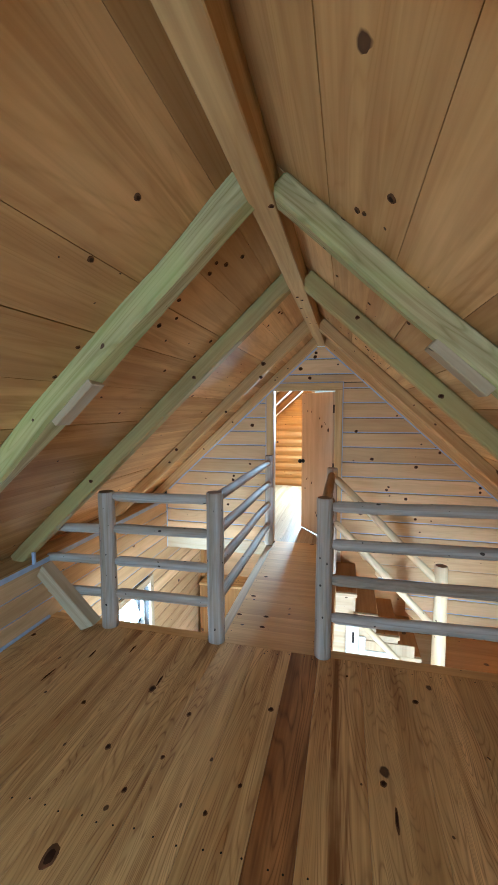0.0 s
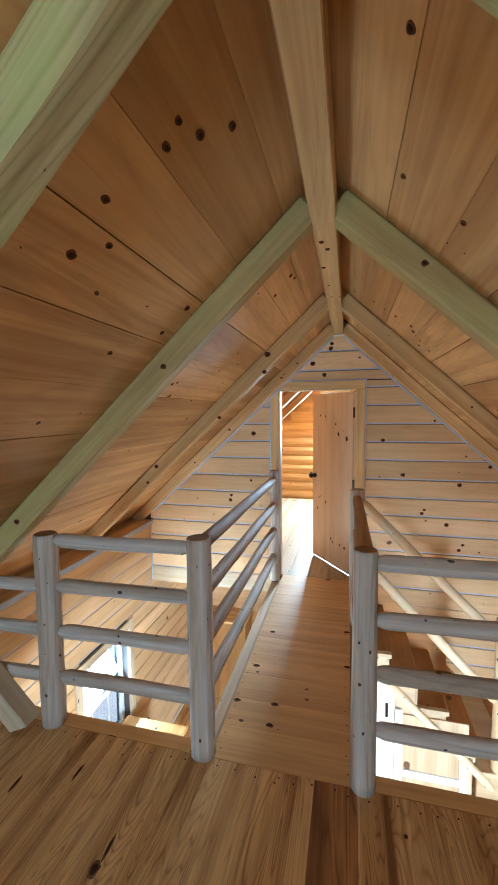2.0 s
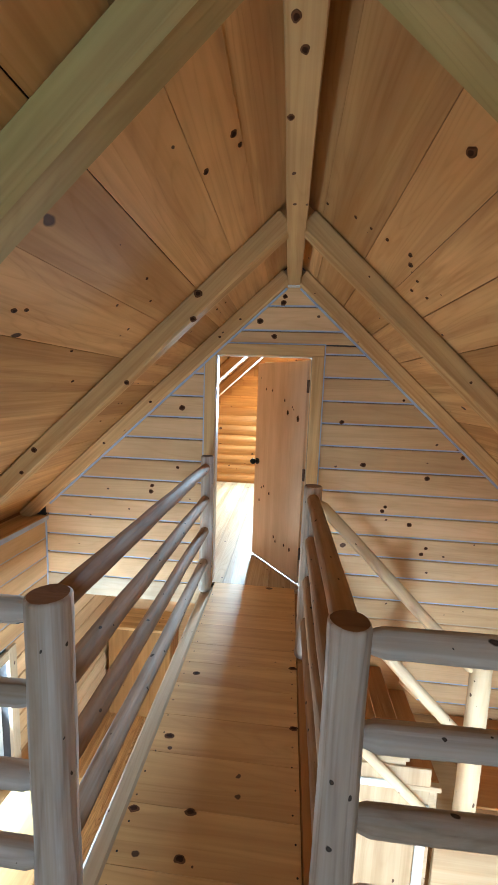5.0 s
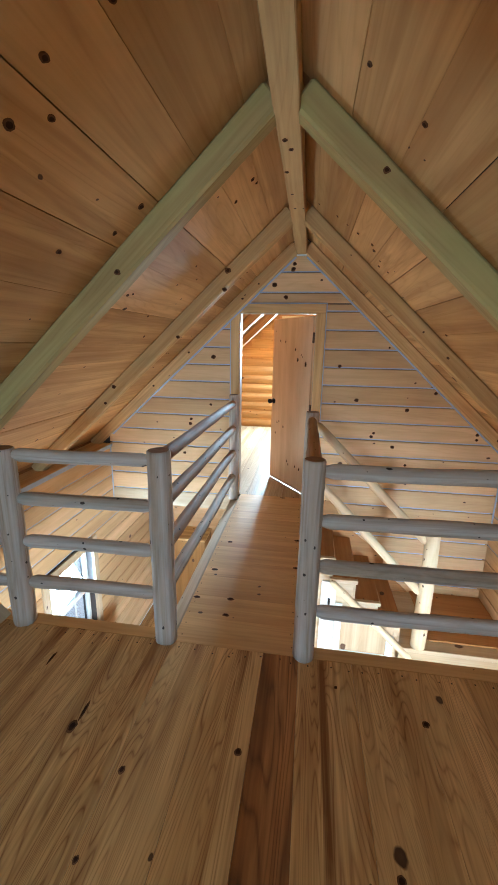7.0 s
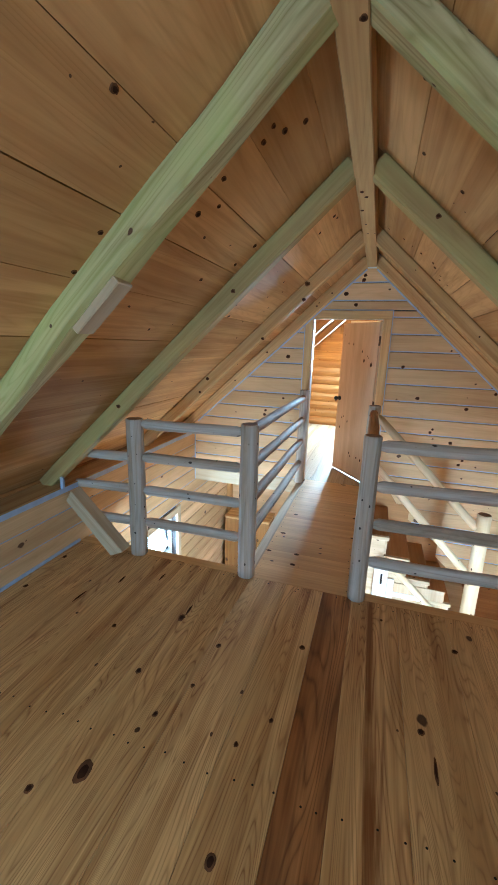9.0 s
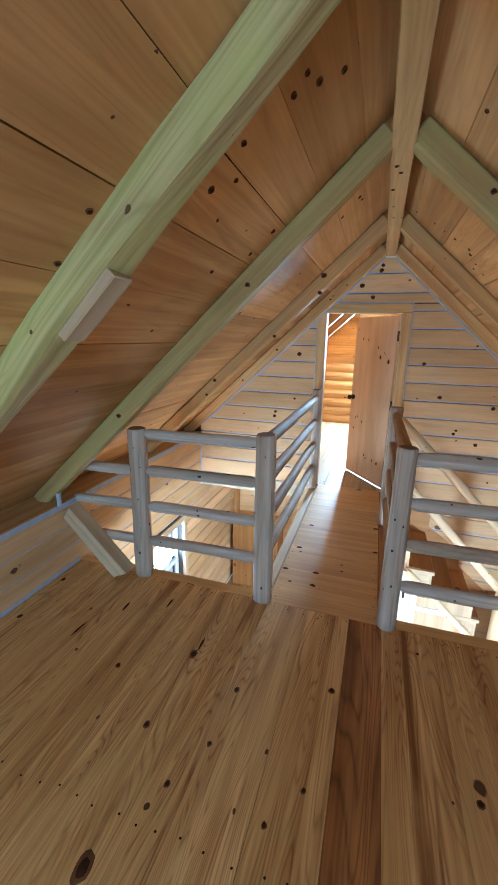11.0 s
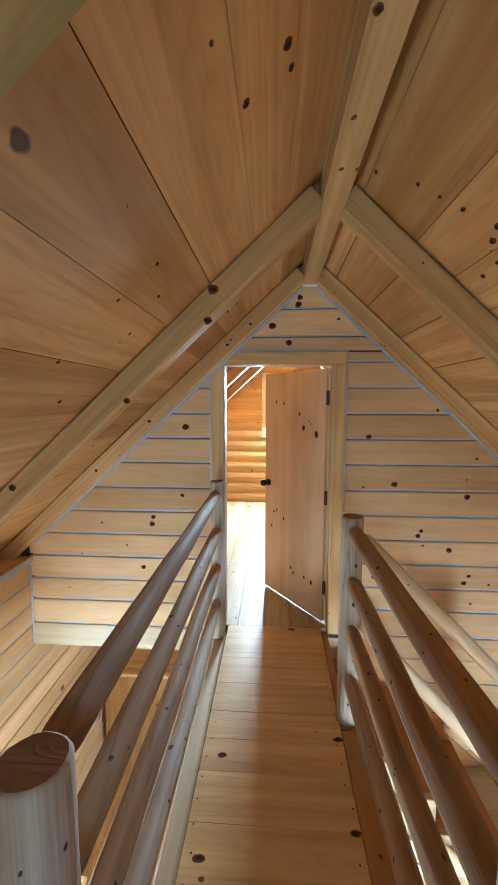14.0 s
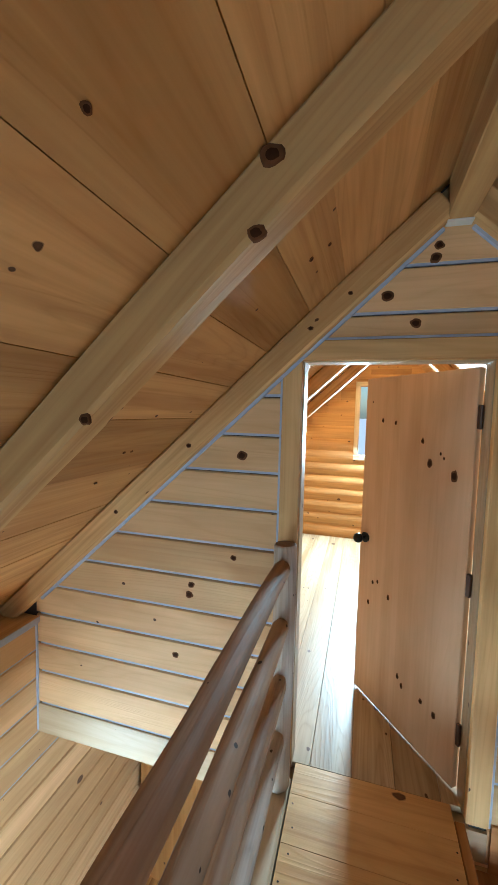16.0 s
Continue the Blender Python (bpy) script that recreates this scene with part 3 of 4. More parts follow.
def side_wall(sign, name, label, holes):
    wall = structure(name, label, "wall")
    z = 0.47
    rows = []
    while z > LOW + 0.01:
        rows.append((max(LOW, z - 0.163), z))
        z -= 0.163
    for z0, z1 in rows:
        y0 = REAR
        y1 = GY - 0.002 if z1 > 0.02 else 7.3
        if z0 < -0.0 and z1 > -0.21:
            spans = [(3.93, y1)] if z0 < -0.03 else [(y0, y1)]
        else:
            spans = [(y0, y1)]
        for h0, h1, hz0, hz1 in holes:
            if z1 > hz0 and z0 < hz1:
                spans = [s for a, b in spans for s in ((a, min(b, h0)), (max(a, h1), b)) if s[1] - s[0] > 0.02]
        for a, b in spans:
            bm = bmesh.new()
            pts = []
            for dx, ins in ((0.0, 0.006), (0.006, 0.0), (0.03, 0.0)):
                for zz in (z0 + 0.0045 + ins, z1 - 0.0045 - ins):
                    pts += [(sign * (WX + dx), a, zz), (sign * (WX + dx), b, zz)]
            v = [bm.verts.new(p) for p in pts]
            for q in ((0, 1, 3, 2), (0, 4, 5, 1), (2, 3, 7, 6), (4, 8, 9, 5), (6, 7, 11, 10), (8, 10, 11, 9), (0, 2, 6, 4), (4, 6, 10, 8), (1, 5, 7, 3), (5, 9, 11, 7)):
                bm.faces.new([v[i] for i in q])
            bmesh.ops.recalc_face_normals(bm, faces=bm.faces[:])
            add_uv(bm, 1)
            part("board", bm, PINE, wall)
            if z0 > LOW + 0.1 and z1 > -0.2:
                xa, xb = sorted((sign * (WX + 0.0035), sign * (WX + 0.0115)))
                plank("caulk_bead", CAULK, wall, (xa, a, z0 - 0.001), (xb, b, z0 + 0.0055), 1, 0.001)
    # backing, split round the openings
    x0, x1 = sorted((sign * (WX + 0.012), sign * (WX + 0.16)))
    cuts = sorted({REAR, FAR, *[h for o in holes for h in o[:2]]})
    for a, b in zip(cuts, cuts[1:]):
        hole = [o for o in holes if o[0] <= a + 1e-4 and b <= o[1] + 1e-4]
        segs = [(LOW, 0.47)] if not hole else [(LOW, hole[0][2]), (hole[0][3], 0.47)]
        for c, d in segs:
            plank("backing", SEAM, wall, (x0, a, c), (x1, b, d), 1, 0)
    # plate on top; a caulk-grey strip colours its edge as caught by the light
    xa, xb = sorted((sign * (WX - 0.025), sign * (WX + 0.22)))
    plank("top_plate", BEAM, wall, (xa, REAR, 0.472), (xb, GY - 0.002, 0.512), 1, 0.006)
    xa, xb = sorted((sign * (WX - 0.029), sign * (WX - 0.0255)))
    plank("plate_edge", CAULK, wall, (xa, REAR, 0.476), (xb, GY - 0.002, 0.508), 1, 0.001)
    xa, xb = sorted((sign * (WX - 0.012), sign * (WX + 0.0)))
    plank("caulk_line", CAULK, wall, (xa, REAR, 0.458), (xb, GY - 0.002, 0.471), 1, 0.002)
    xa, xb = sorted((sign * (WX - 0.016), sign * (WX + 0.002)))
    plank("baseboard", CAULK, wall, (xa, REAR, 0.0), (xb, 3.84, 0.022), 1, 0.004)
    # close the eaves
    xa, xb = sorted((sign * (WX + 0.2), sign * (WX + 0.26)))
    plank("eaves_board", BROWN, wall, (xa, REAR, 0.40), (xb, FAR, 0.535), 1, 0)
    return wall


WIN = (4.76, 5.48, -1.44, -0.44)
WIN2 = (2.05, 3.15, -1.46, -0.42)
side_wall(-1, "wall_left", "knee wall of horizontal knotty pine boards", (WIN, WIN2))
side_wall(1, "wall_right", "knee wall of horizontal knotty pine boards", (WIN2,))
for nm, lo, hi, mat in (("wall_far_left", (-2.16, GY + 0.105, 0.505), (-2.0, FAR, 0.75), ORANGE), ("wall_far_right", (2.0, GY + 0.105, 0.505), (2.16, FAR, 0.75), ORANGE)):
    tagged(plank(nm, mat, None, lo, hi, 1, 0), "low wall of the far room", "wall", kind="structure")


def window_unit(name, label, y0, y1, z0, z1, turned=False):
    w = structure(name, label, "window")
    X = -2.0
    plank("casing", PALEB, w, (X - 0.01, y1 - 0.005, z0 - 0.08), (X + 0.02, y1 + 0.075, z1 + 0.08), 2, 0.003)
    plank("casing", PALEB, w, (X - 0.01, y0 - 0.075, z0 - 0.08), (X + 0.02, y0 + 0.005, z1 + 0.08), 2, 0.003)
    plank("casing", PALEB, w, (X - 0.01, y0 + 0.006, z1 - 0.005), (X + 0.018, y1 - 0.006, z1 + 0.075), 1, 0.003)
    plank("sill", PALEB, w, (X - 0.01, y0 + 0.006, z0 - 0.03), (X + 0.05, y1 - 0.006, z0), 1, 0.005)
    fx = X - 0.11
    zm = (z0 + z1) / 2
    for a, b, c, d in ((y0, y0 + 0.04, z0, z1), (y1 - 0.04, y1, z0, z1), (y0 + 0.041, y1 - 0.041, z0, z0 + 0.045), (y0 + 0.041, y1 - 0.041, z1 - 0.045, z1), (y0 + 0.041, y1 - 0.041, zm - 0.025, zm + 0.025)):
        plank("sash", WHITE, w, (fx, a, c), (fx + 0.04, b, d), 1 if b - a > 0.1 else 2, 0.003)
    for k in (1, 2):
        yy = y0 + (y1 - y0) * k / 3
        plank("muntin", WHITE, w, (fx + 0.012, yy - 0.008, z0 + 0.046), (fx + 0.028, yy + 0.008, zm - 0.026), 2, 0.002)
        plank("muntin", WHITE, w, (fx + 0.012, yy - 0.008, zm + 0.026), (fx + 0.028, yy + 0.008, z1 - 0.046), 2, 0.002)
    g = plank("pane", GLASS, w, (fx + 0.016, y0 + 0.03, z0 + 0.03), (fx + 0.02, y1 - 0.03, z1 - 0.03), 1, 0)
    g.visible_shadow = False
    if turned:
        w.matrix_world = pose(0, y0 + y1, 0, 0, 0, 180)
    return w


window_unit("window_1", "white sash window with muntins in the lower wall", *WIN)
window_unit("window_2", "white sash window in the lower wall", *WIN2)
window_unit("window_3", "white sash window in the lower wall", *WIN2, turned=True)

# ---- rear end, far end ----


def end_wall(name, label, y0, y1, holes, material):
    """A gable end with rectangular windows cut through."""
    wall = structure(name, label, "wall")
    xs = sorted({-2.3, 2.3, *[v for h in holes for v in h[:2]]})
    bm = bmesh.new()
    def prism(poly):
        a = [bm.verts.new((px, y0, pz)) for px, pz in poly]
        b = [bm.verts.new((px, y1, pz)) for px, pz in poly]
        bm.faces.new(a), bm.faces.new(b[::-1])
        for i in range(len(poly)):
            j = (i + 1) % len(poly)
            bm.faces.new((a[i], b[i], b[j], a[j]))
    if 0.0 not in xs:
        xs = sorted(xs + [0.0])
    for a, b in zip(xs, xs[1:]):
        z = LOW
        for h in sorted([h for h in holes if h[0] <= a + 1e-4 and b <= h[1] + 1e-4], key=lambda h: h[2]):
            prism([(a, z), (b, z), (b, h[2]), (a, h[2])])
            z = h[3]
        prism([(a, z), (b, z), (b, roof_z(b) + 0.05), (a, roof_z(a) + 0.05)])
    bmesh.ops.recalc_face_normals(bm, faces=bm.faces[:])
    add_uv(bm, 0)
    part("sheathing", bm, material, wall)
    for h in holes:
        for lo, hi, al in (((h[0] - 0.06, h[2] - 0.06), (h[1] + 0.06, h[2]), 0), ((h[0] - 0.06, h[3]), (h[1] + 0.06, h[3] + 0.06), 0), ((h[0] - 0.06, h[2] + 0.001), (h[0], h[3] - 0.001), 2), ((h[1], h[2] + 0.001), (h[1] + 0.06, h[3] - 0.001), 2)):
            ya = y0 - 0.02 if y0 > 0 else y1 + 0.001
            plank("window_casing", PALEB, wall, (lo[0], ya, lo[1]), (hi[0], ya + 0.019, hi[1]), al, 0.002)
    return wall


end_wall("wall_rear", "rear gable wall with windows", REAR - 0.14, REAR, [(-0.7, 0.3, 0.63, 1.57), (0.3, 1.5, -1.55, -0.45)], PINE)
FARW = (-0.36, 0.06, 1.12, 2.02)
farwall = end_wall("wall_far", "far gable wall of orange log siding with a window", FAR, FAR + 0.14, [FARW], ORANGE)
z = 0.0
while z < 2.4:
    h = min(2.0, (UNDER + DEEP - z - 0.17) / SLOPE)
    spans = [(-h, h)]
    if z + 0.165 > FARW[2] - 0.06 and z < FARW[3] + 0.06:
        spans = [(-h, FARW[0] - 0.062), (FARW[1] + 0.062, h)]
    for a, b in spans:
        if b - a < 0.05:
            continue
        bm = bmesh.new()
        n = 7
        ra, rb = [], []
        for i in range(n):
            t = i / (n - 1)
            zz, dy = z + 0.165 * t, 0.022 * math.sin(math.pi * t)
            ra.append(bm.verts.new((a, FAR - 0.002 - dy, zz)))
            rb.append(bm.verts.new((b, FAR - 0.002 - dy, zz)))
        for i in range(n - 1):
            bm.faces.new((ra[i], rb[i], rb[i + 1], ra[i + 1]))
        bm.faces.new(ra), bm.faces.new(rb[::-1]), bm.faces.new((ra[0], ra[-1], rb[-1], rb[0]))
        bmesh.ops.recalc_face_normals(bm, faces=bm.faces[:])
        add_uv(bm, 0)
        part("log_board", bm, ORANGE, farwall)
    z += 0.167

# ---- lower storey behind the gable ----
part_wall = structure("wall_lower_partition", "pine partition of the lower storey", "wall")
plank("sheathing", PINE, part_wall, (-2.0, 7.32, LOW), (2.0, 7.42, -0.17), 0, 0)
plank("corner_post", ORANGE, part_wall, (-1.998, 7.2, LOW), (-1.93, 7.318, -0.36), 2, 0.004)
low_box = group_at("low_cupboard", "orange pine cupboard against the lower partition", "cupboard")
plank("body", ORANGE, low_box, (-1.92, 6.95, LOW + 0.001), (-1.2, 7.318, -1.12), 2, 0.004)
plank("top", BEAM, low_box, (-1.925, 6.93, -1.119), (-1.19, 7.318, -1.085), 0, 0.004)

# ---- railings ----
RZ = (1.02, 0.77, 0.52, 0.262)


def post(parent, x, y, top, r, base=0.0):
    return log_between("post", LOG, parent, (x, y, base), (x, y, top), r * 1.04, r * 0.97, cap=CUT, bow=0.004, round_top=0.012)


left_rail = group_at("log_railing", "weathered peeled-log railing at the loft edge by the low wall", "railing")
post(left_rail, -0.588, 3.86, 1.087, 0.060)
post(left_rail, -1.452, 3.86, 1.05, 0.062)
for i, z in enumerate(RZ):
    log_between("rail", LOG, left_rail, (-1.41, 3.875, z - 0.008), (-0.63, 3.875, z + 0.006), 0.037, 0.035, point=0.05)
    if i:
        log_between("rail", LOG, left_rail, (-2.0, 3.875, z - 0.03), (-1.49, 3.875, z - 0.012), 0.034, 0.036)
right_rail = group_at("log_railing", "weathered peeled-log railing at the loft edge over the stairwell", "railing")
post(right_rail, 0.172, 3.86, 1.087, 0.054)
for z in RZ:
    log_between("rail", LOG, right_rail, (0.205, 3.88, z), (min(1.995, (roof_z(0) - z - 0.09) / SLOPE), 3.88, z + 0.03), 0.037, 0.040, point=0.055)
cat_left = group_at("bridge_railing", "peeled-log railing along the plank bridge ending at the door casing", "railing")
post(cat_left, -0.605, 5.935, 1.10, 0.05)
# upper rails carry their shade in the colour, the lowest is plain weathered log
for z in RZ:
    log_between("rail", SHADELOG if z > 0.3 else LOG, cat_left, (-0.60, 3.91, z + 0.012), (-0.605, 5.91, z - 0.005), 0.038, 0.036, point=0.05)
cat_right = group_at("bridge_railing", "peeled-log railing along the plank bridge beside the stairs", "railing")
post(cat_right, 0.167, 5.25, 1.075, 0.054)
# all rails on this side in the log colour with shade put in
for z in RZ:
    log_between("rail", SHADELOG, cat_right, (0.175, 3.91, z + 0.012), (0.167, 5.21, z - 0.01), 0.038, 0.036, point=0.05)

for r in (left_rail, right_rail, cat_left, cat_right):
    tagged(r, group="log railings of the loft")

# diagonal brace from the floor to the low wall
brace = tagged(beam_between("brace", PALEB, None, (-1.57, 3.785, 0.0), (-2.0, 3.785, 0.44), 0.15, 0.105, up=(0, 1, 0), bevel=0.004), "sawn pine diagonal brace nailed to floor and wall", "brace")

bm_w = brace.matrix_world.copy()
for v in brace.data.vertices:
    w = bm_w @ v.co
    v.co = bm_w.inverted() @ Vector((max(w.x, -1.997), w.y, min(max(w.z, 0.001), 0.47)))

# ---- stairs ----
stairs = group_at("staircase", "pine staircase going down from the bridge to a landing", "stairs")
SY0, SY1 = 5.2, 5.985
LAND = -0.93
treads = [(0.42, -0.175), (0.625, -0.37), (0.83, -0.565), (1.035, -0.755)]
px = 0.17
for nx, tz in treads:
    plank("tread", BROWN, stairs, (px - 0.02, SY0 + 0.022, tz - 0.035), (nx + 0.012, SY1, tz), 1, 0.006)
    plank("nosing", PALEB, stairs, (px - 0.02, SY0 - 0.02, tz - 0.035), (nx + 0.012, SY0 + 0.02, tz), 0, 0.004)
    plank("riser", PALEB, stairs, (nx - 0.02, SY0 + 0.002, tz - 0.19), (nx - 0.002, SY1, tz - 0.036), 1, 0.002)
    px = nx
bm = bmesh.new()
poly = [(0.17, -0.21)]
for nx, tz in treads:
    poly += [(nx - 0.021, tz - 0.036)] if nx == 0.42 else [(px2 - 0.021, tz - 0.036), (nx - 0.021, tz - 0.036)]
    px2 = nx
poly += [(1.014, LAND - 0.04), (1.014, LOW), (0.17, LOW)]
va = [bm.verts.new((a, SY0, b)) for a, b in poly]
vb = [bm.verts.new((a, SY0 + 0.03, b)) for a, b in poly]
bm.faces.new(va), bm.faces.new(vb[::-1])
for i in range(len(poly)):
    j = (i + 1) % len(poly)
    bm.faces.new((va[i], vb[i], vb[j], va[j]))
bmesh.ops.recalc_face_normals(bm, faces=bm.faces[:])
add_uv(bm, 0)
part("side_panel", bm, PALEB, stairs)
plank("landing", PALEB, stairs, (1.036, SY0 - 0.06, LAND - 0.06), (1.995, SY1, LAND - 0.02), 0, 0.004)
plank("landing_floor", BROWN, stairs, (1.30, SY0 + 0.06, LAND - 0.019), (1.995, SY1, LAND - 0.002), 0, 0.002)
plank("landing_front", PALEB, stairs, (1.036, SY0 - 0.03, LOW), (1.995, SY0, LAND - 0.061), 0, 0.002)
# skirting panel on the gable wall above the steps
bm = bmesh.new()
poly = [(0.26, 0.02), (0.42, 0.02), (0.52, -0.13), (0.66, -0.13), (0.66, -0.30), (1.0, -0.55), (1.0, -0.70), (1.28, -0.95), (0.26, -0.95)]
va = [bm.verts.new((a, GY - 0.012, b)) for a, b in poly]
vb = [bm.verts.new((a, GY - 0.001, b)) for a, b in poly]
bm.faces.new(va), bm.faces.new(vb[::-1])
for i in range(len(poly)):
    j = (i + 1) % len(poly)
    bm.faces.new((va[i], vb[i], vb[j], va[j]))
bmesh.ops.recalc_face_normals(bm, faces=bm.faces[:])
add_uv(bm, 0)
part("wall_panel", bm, BROWN, stairs, "plain brown panel on the wall side")
stair_rail = group_at("stair_railing", "pale peeled-log handrail and newel post of the stairs", "railing")
log_between("newel", PALE, stair_rail, (1.19, 5.19, LAND - 0.02), (1.19, 5.19, 0.19), 0.062, 0.056, cap=CUT, bow=0.003, round_top=0.012)
log_between("rail", PALE, stair_rail, (0.20, 5.22, 0.985), (1.16, 5.20, 0.03), 0.036, 0.034, point=0.04)
log_between("rail", PALE, stair_rail, (0.20, 5.22, 0.54), (1.16, 5.20, -0.44), 0.036, 0.034, point=0.04)
log_between("rail", PALE, stair_rail, (0.40, 5.13, -0.36), (1.13, 5.13, -1.06), 0.028, 0.03, point=0.04)
closet = group_at("stair_cupboard", "pale plank cupboard under the stairs with black latch", "cupboard")
cd = plank("door", PALEB, closet, (0.46, SY0 - 0.016, LOW + 0.02), (0.98, SY0 - 0.001, -0.64), 2, 0.003)
for lo, hi, al in (((0.46, LOW + 0.021), (0.52, -0.60), 2), ((0.92, LOW + 0.021), (0.98, -0.88), 2), ((0.521, -0.785), (0.80, -0.735), 0), ((0.521, -1.14), (0.919, -1.08), 0)):
    plank("frame", WHITE, cd, (lo[0], SY0 - 0.03, lo[1]), (hi[0], SY0 - 0.0165, hi[1]), al, 0.003, "white painted door frame")
plank("stile", WHITE, closet, (0.33, SY0 - 0.024, LOW), (0.457, SY0 - 0.001, -0.40), 2, 0.003)
plank("latch", IRON, cd, (0.392, SY0 - 0.04, -0.67), (0.41, SY0 - 0.025, -0.56), 2, 0.003, "black iron latch")

# ---- counter under the lower window ----
counter = group_at("counter", "pine counter under the lower window", "counter")
plank("worktop", DECK, counter, (-1.995, 4.2, -1.34), (-1.36, 5.42, -1.30), 1, 0.005)
plank("body", PINE, counter, (-1.995, 4.24, LOW + 0.001), (-1.42, 5.40, -1.341), 1, 0.003)
bm = bmesh.new()
bmesh.ops.create_cone(bm, cap_ends=True, segments=6, radius1=0.045, radius2=0.04, depth=0.02)
tagged(to_object("soap_dish", bm, WHITE, None, pose(-1.56, 5.15, -1.29)), "small white six-sided dish on the counter", "dish")

# ---- outside ----
bm = bmesh.new()
bmesh.ops.create_grid(bm, x_segments=40, y_segments=40, size=400)
tagged(to_object("ground", bm, SNOW, None, pose(0, 0, LOW - 0.5)), "snow-covered ground outside", "ground", kind="structure")

# ---- knots and nails ----


def knot_mesh(r, stretch=1.0):
    """A knot let into a board: a dark ragged rim round a red-brown core, standing a hair proud."""
    bm = bmesh.new()
    n, seed = 14, rng.uniform(0, 99)
    c = bm.verts.new((0, 0, 0.0012))
    rings = []
    for k, (f, h) in enumerate(((0.55, 0.0012), (0.85, 0.001), (1.0, -0.003))):
        ring = []
        for i in range(n):
            a = 2 * math.pi * i / n
            rr = r * f * (1 + 0.32 * noise.noise((seed + 1.3 * math.cos(a), 1.3 * math.sin(a), k * 0.2)))
            ring.append(bm.verts.new((rr * math.cos(a) * stretch, rr * math.sin(a), h)))
        rings.append(ring)
    for i in range(n):
        j = (i + 1) % n
        bm.faces.new((c, rings[0][i], rings[0][j])).material_index = 0
        bm.faces.new((rings[0][i], rings[1][i], rings[1][j], rings[0][j])).material_index = 1
        bm.faces.new((rings[1][i], rings[2][i], rings[2][j], rings[1][j])).material_index = 1
    return bm


CORE = plain("knot_core", (0.045, 0.018, 0.008), 0.8, vary=0.5, shine=0.1)
GABLE_KNOTS = ((0.59, 1.08, 0.02), (1.07, 1.0, 0.02), (1.31, 1.17, 0.017), (0.78, 0.76, 0.014), (0.76, 0.725, 0.017), (0.97, 0.63, 0.02),
               (1.11, 0.45, 0.014), (1.08, 0.4, 0.017), (1.73, 0.79, 0.017), (1.73, 0.74, 0.015), (0.84, 1.66, 0.017), (0.85, 1.58, 0.01),
               (0.52, 2.02, 0.014), (-0.83, 1.46, 0.024), (-0.86, 0.98, 0.014), (-1.07, 0.82, 0.017), (-1.08, 0.77, 0.02),
               (-1.15, 0.45, 0.017), (-0.06, 2.31, 0.017), (-0.07, 2.265, 0.022), (-0.24, 2.13, 0.024), (-0.13, 2.02, 0.02), (0.41, 1.40, 0.017))
for kx, kz, kr in GABLE_KNOTS:
    part("knot", knot_mesh(kr, 1.15), [CORE, KNOT], gable, "dark knot", pose(kx, GY - 0.0002, kz, 90))
FLOOR_KNOTS = ((-0.8, 3.29, 0.034), (-0.51, 3.16, 0.018), (-0.75, 2.39, 0.05), (-0.19, 2.3, 0.03), (-0.13, 2.83, 0.014), (-0.53, 2.88, 0.014),
               (0.71, 3.55, 0.021), (0.33, 3.68, 0.011), (0.49, 2.99, 0.02), (-1.13, 3.1, 0.018), (-1.93, 3.6, 0.02), (-0.82, 2.87, 0.02),
               (-0.62, 2.69, 0.016), (-1.9, 3.22, 0.02), (-0.895, 2.28, 0.02), (-0.24, 2.68, 0.015), (-0.08, 3.3, 0.02))
for kx, ky, kr in FLOOR_KNOTS:
    part("knot", knot_mesh(kr, 0.8 if kr < 0.03 else 0.62), [CORE, KNOT], floor, "dark knot", pose(kx, ky, 0.0002))
for kx, ky in ((-0.3, 4.255), (-0.3, 4.1), (-0.45, 4.99), (-0.52, 4.24), (-0.48, 4.57), (0.10, 5.11), (0.10, 4.69)):
    part("knot", knot_mesh(0.015, 1.7), [CORE, KNOT], catwalk, "dark knot", pose(kx, ky, 0.0002))
DOOR_KNOTS = ((0.59, 1.63, 0.016), (0.49, 1.62, 0.014), (0.68, 1.73, 0.007), (0.3, 1.54, 0.016), (0.25, 1.44, 0.026), (0.19, 1.49, 0.009),
              (0.17, 1.47, 0.009), (0.11, 1.4, 0.03), (0.61, 0.71, 0.015), (0.57, 0.73, 0.013), (0.48, 0.68, 0.017), (0.64, 0.58, 0.017),
              (0.38, 0.3, 0.017), (0.35, 0.27, 0.017), (0.22, 0.28, 0.017), (0.14, 0.27, 0.019))
for kx, kz, kr in DOOR_KNOTS:
    part("knot", knot_mesh(kr, 0.65), [CORE, KNOT], leaf, "dark knot", dm @ pose(kx, 0.0182, kz, -90))
RAFTER_KNOTS = ((-0.475, 4.98, 2.088, 0.02), (-0.50, 4.98, 1.965, 0.016), (-0.85, 4.98, 1.635, 0.013), (-1.38, 4.98, 1.25, 0.018), (-1.46, 4.98, 1.12, 0.013),
                (-1.45, 3.68, 1.16, 0.02), (-0.66, 3.68, 1.87, 0.016), (0.35, 3.68, 2.19, 0.016), (0.81, 3.68, 1.735, 0.019),
                (-0.53, 5.929, 2.0, 0.011), (-0.38, 5.929, 2.13, 0.009), (-1.06, 5.929, 1.5, 0.012), (-1.44, 5.929, 1.16, 0.011))
for kx, ky, kz, kr in RAFTER_KNOTS:
    tagged(to_object("beam_knot", knot_mesh(kr * (0.75 if ky < 4 else 0.95), 1.2), [CORE, KNOT], None, pose(kx, ky - 0.001, kz, 90, 0, 0)), "round dark knot in the rafter face", "knot", kind="structure")
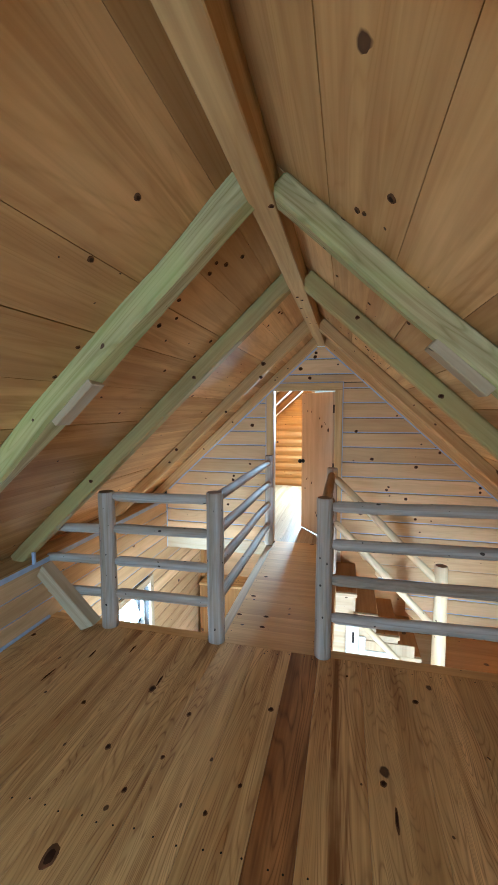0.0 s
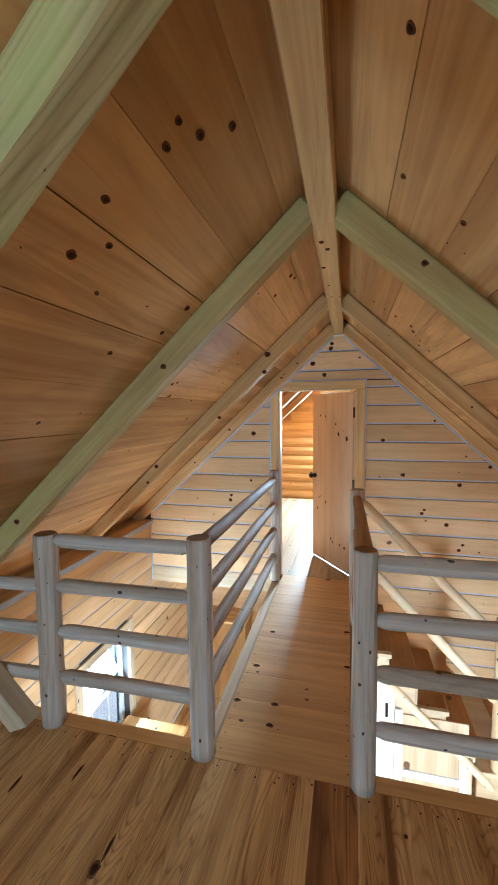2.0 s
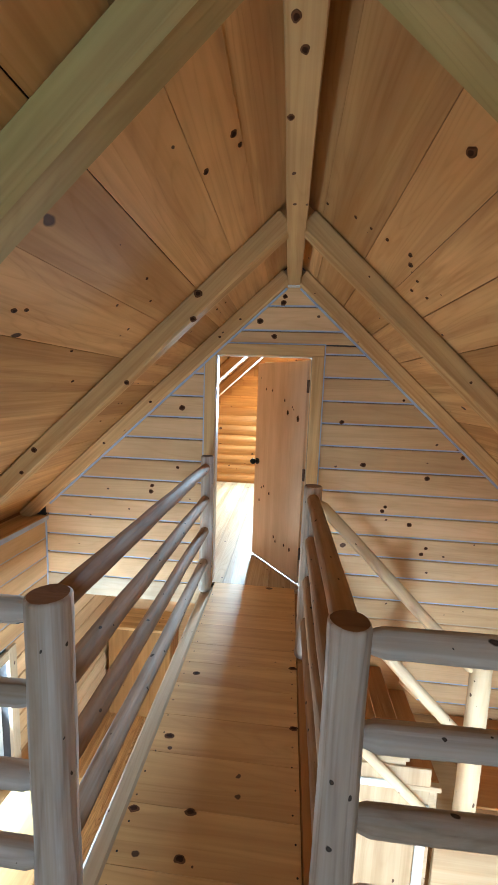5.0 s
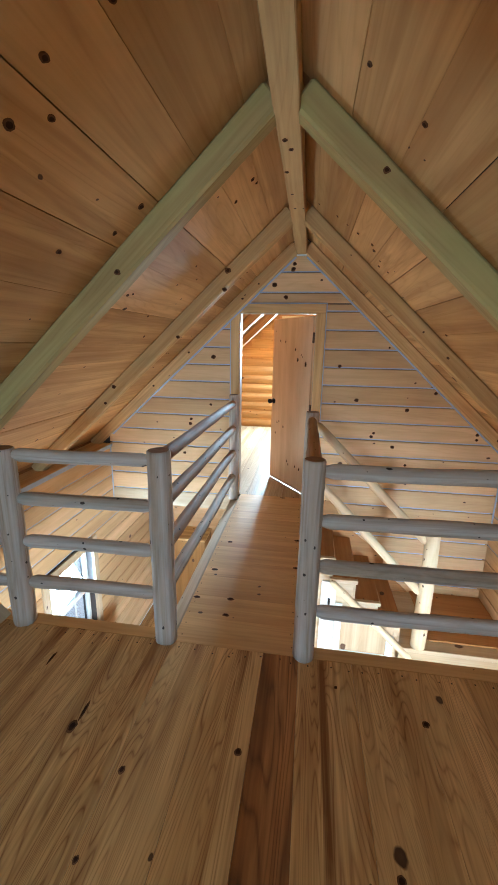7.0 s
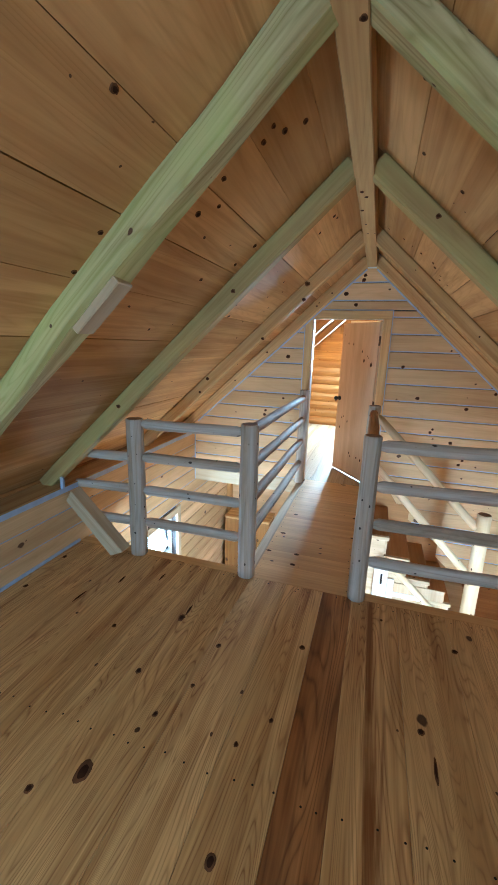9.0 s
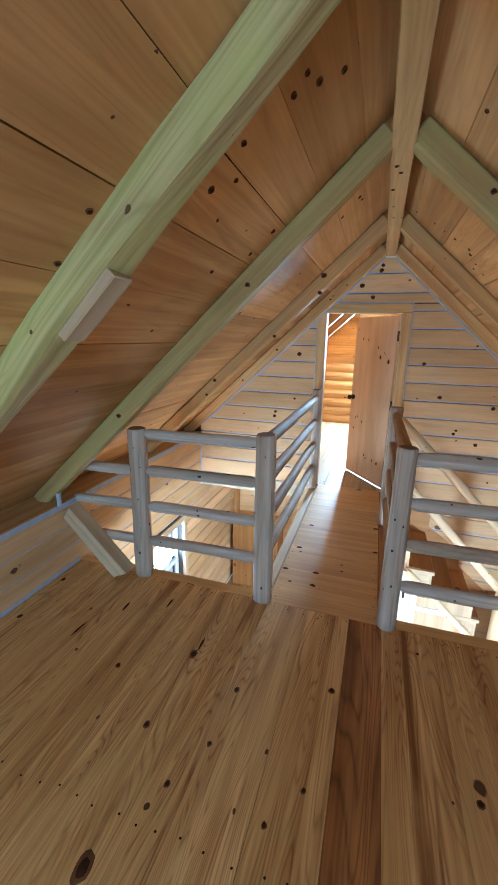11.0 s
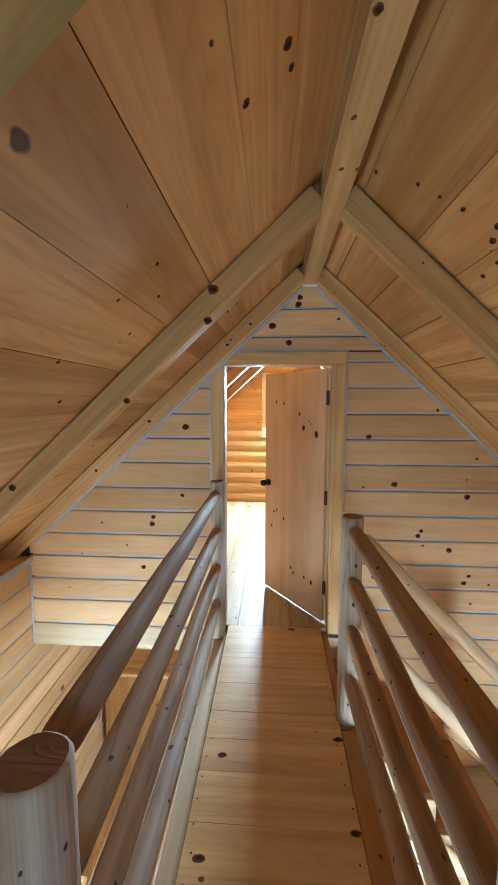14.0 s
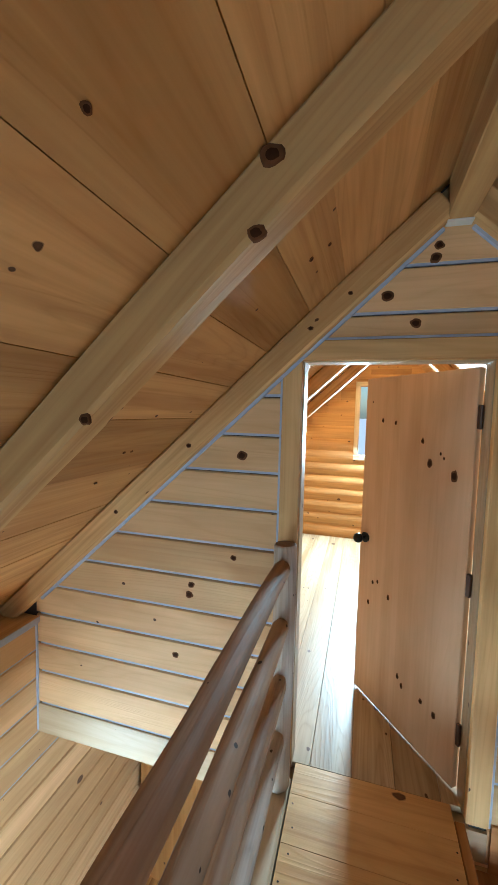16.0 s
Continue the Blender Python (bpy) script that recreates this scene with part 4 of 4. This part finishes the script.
LEFT_KNOTS = ((0.29, 4.28, 0.016), (0.20, 4.24, 0.02), (0.19, 4.31, 0.014), (0.57, 4.52, 0.012), (0.62, 4.70, 0.011), (0.80, 4.07, 0.014), (0.79, 4.11, 0.01),
              (0.88, 4.51, 0.011), (1.01, 4.74, 0.014), (0.55, 2.99, 0.021), (0.44, 2.97, 0.016), (0.50, 3.07, 0.014), (0.31, 3.02, 0.016), (0.27, 3.0, 0.014),
              (0.25, 3.08, 0.018), (0.19, 3.15, 0.016), (0.73, 3.41, 0.014), (0.30, 2.37, 0.016), (0.71, 2.62, 0.014), (0.47, 2.38, 0.016), (0.83, 2.63, 0.013),
              (0.52, 3.62, 0.02), (0.62, 3.6, 0.016), (0.48, 5.53, 0.013), (0.43, 5.55, 0.01), (1.16, 5.58, 0.009), (1.16, 5.63, 0.008), (1.30, 5.6, 0.01))
RIGHT_KNOTS = ((0.13, 4.84, 0.012), (0.24, 4.73, 0.013), (0.36, 4.67, 0.012), (0.44, 4.62, 0.014), (0.46, 4.68, 0.017), (0.52, 4.85, 0.013), (0.40, 4.02, 0.02),
               (0.51, 4.74, 0.011), (0.60, 4.05, 0.014), (0.63, 4.08, 0.017), (0.97, 4.83, 0.013), (0.57, 4.79, 0.012), (0.30, 4.70, 0.012), (0.40, 2.37, 0.02),
               (0.32, 2.57, 0.016), (0.34, 2.555, 0.012), (0.20, 2.98, 0.018), (0.40, 3.40, 0.016), (0.50, 3.13, 0.018), (0.56, 3.19, 0.016), (0.24, 3.40, 0.013))
for sign, places in ((-1, LEFT_KNOTS), (1, RIGHT_KNOTS)):
    over = bpy.data.objects["ceiling_left" if sign < 0 else "ceiling_right"]
    for kx, ky, kr in places:
        m = Matrix(((0, sign, 0), (sign * math.cos(SA), 0, -math.sin(SA)), (-sign * math.sin(SA), 0, -math.cos(SA)))).transposed().to_4x4()
        m.translation = (sign * kx, ky, roof_z(kx))
        part("knot", knot_mesh(kr * 0.68, 1.35), [CORE, KNOT], over, "dark knot", m)
for kx, ky in ((0.03, 2.71), (0.0, 3.96), (-0.02, 3.88), (-0.03, 4.18)):
    part("knot", knot_mesh(0.012, 1.3), [CORE, KNOT], ridge, "dark knot", pose(kx, ky, 2.3815, 180, 0, 90))
# dark pitch pockets drawn out along the boards
for kx, ky, kl in ((0.53, 2.84, 8), (-0.79, 3.37, 7), (-1.36, 3.5, 6), (-1.5, 3.25, 8), (-1.12, 3.62, 6)):
    part("pitch_pocket", knot_mesh(0.008, kl), [CORE, KNOT], floor, "dark pitch pocket", pose(kx, ky, 0.0004, 0, 0, 90 + rng.uniform(-4, 4)))
bm = bmesh.new()
for k in range(46):
    nx = -1.95 + k * 0.0865 + rng.uniform(-0.02, 0.02)
    for ny in (3.80, 2.55):
        bmesh.ops.create_circle(bm, cap_ends=True, segments=8, radius=0.0045, matrix=pose(nx, ny + rng.uniform(-0.012, 0.012), 0.0008))
yy = 3.9
while yy < 5.95:
    for nx in (-0.52, 0.10):
        bmesh.ops.create_circle(bm, cap_ends=True, segments=8, radius=0.004, matrix=pose(nx + rng.uniform(-0.012, 0.012), yy, 0.0008))
    yy += 0.098
tagged(to_object("nail_heads", bm, IRON), "rows of small dark nail heads in the floorboards", "nails", kind="stuff")
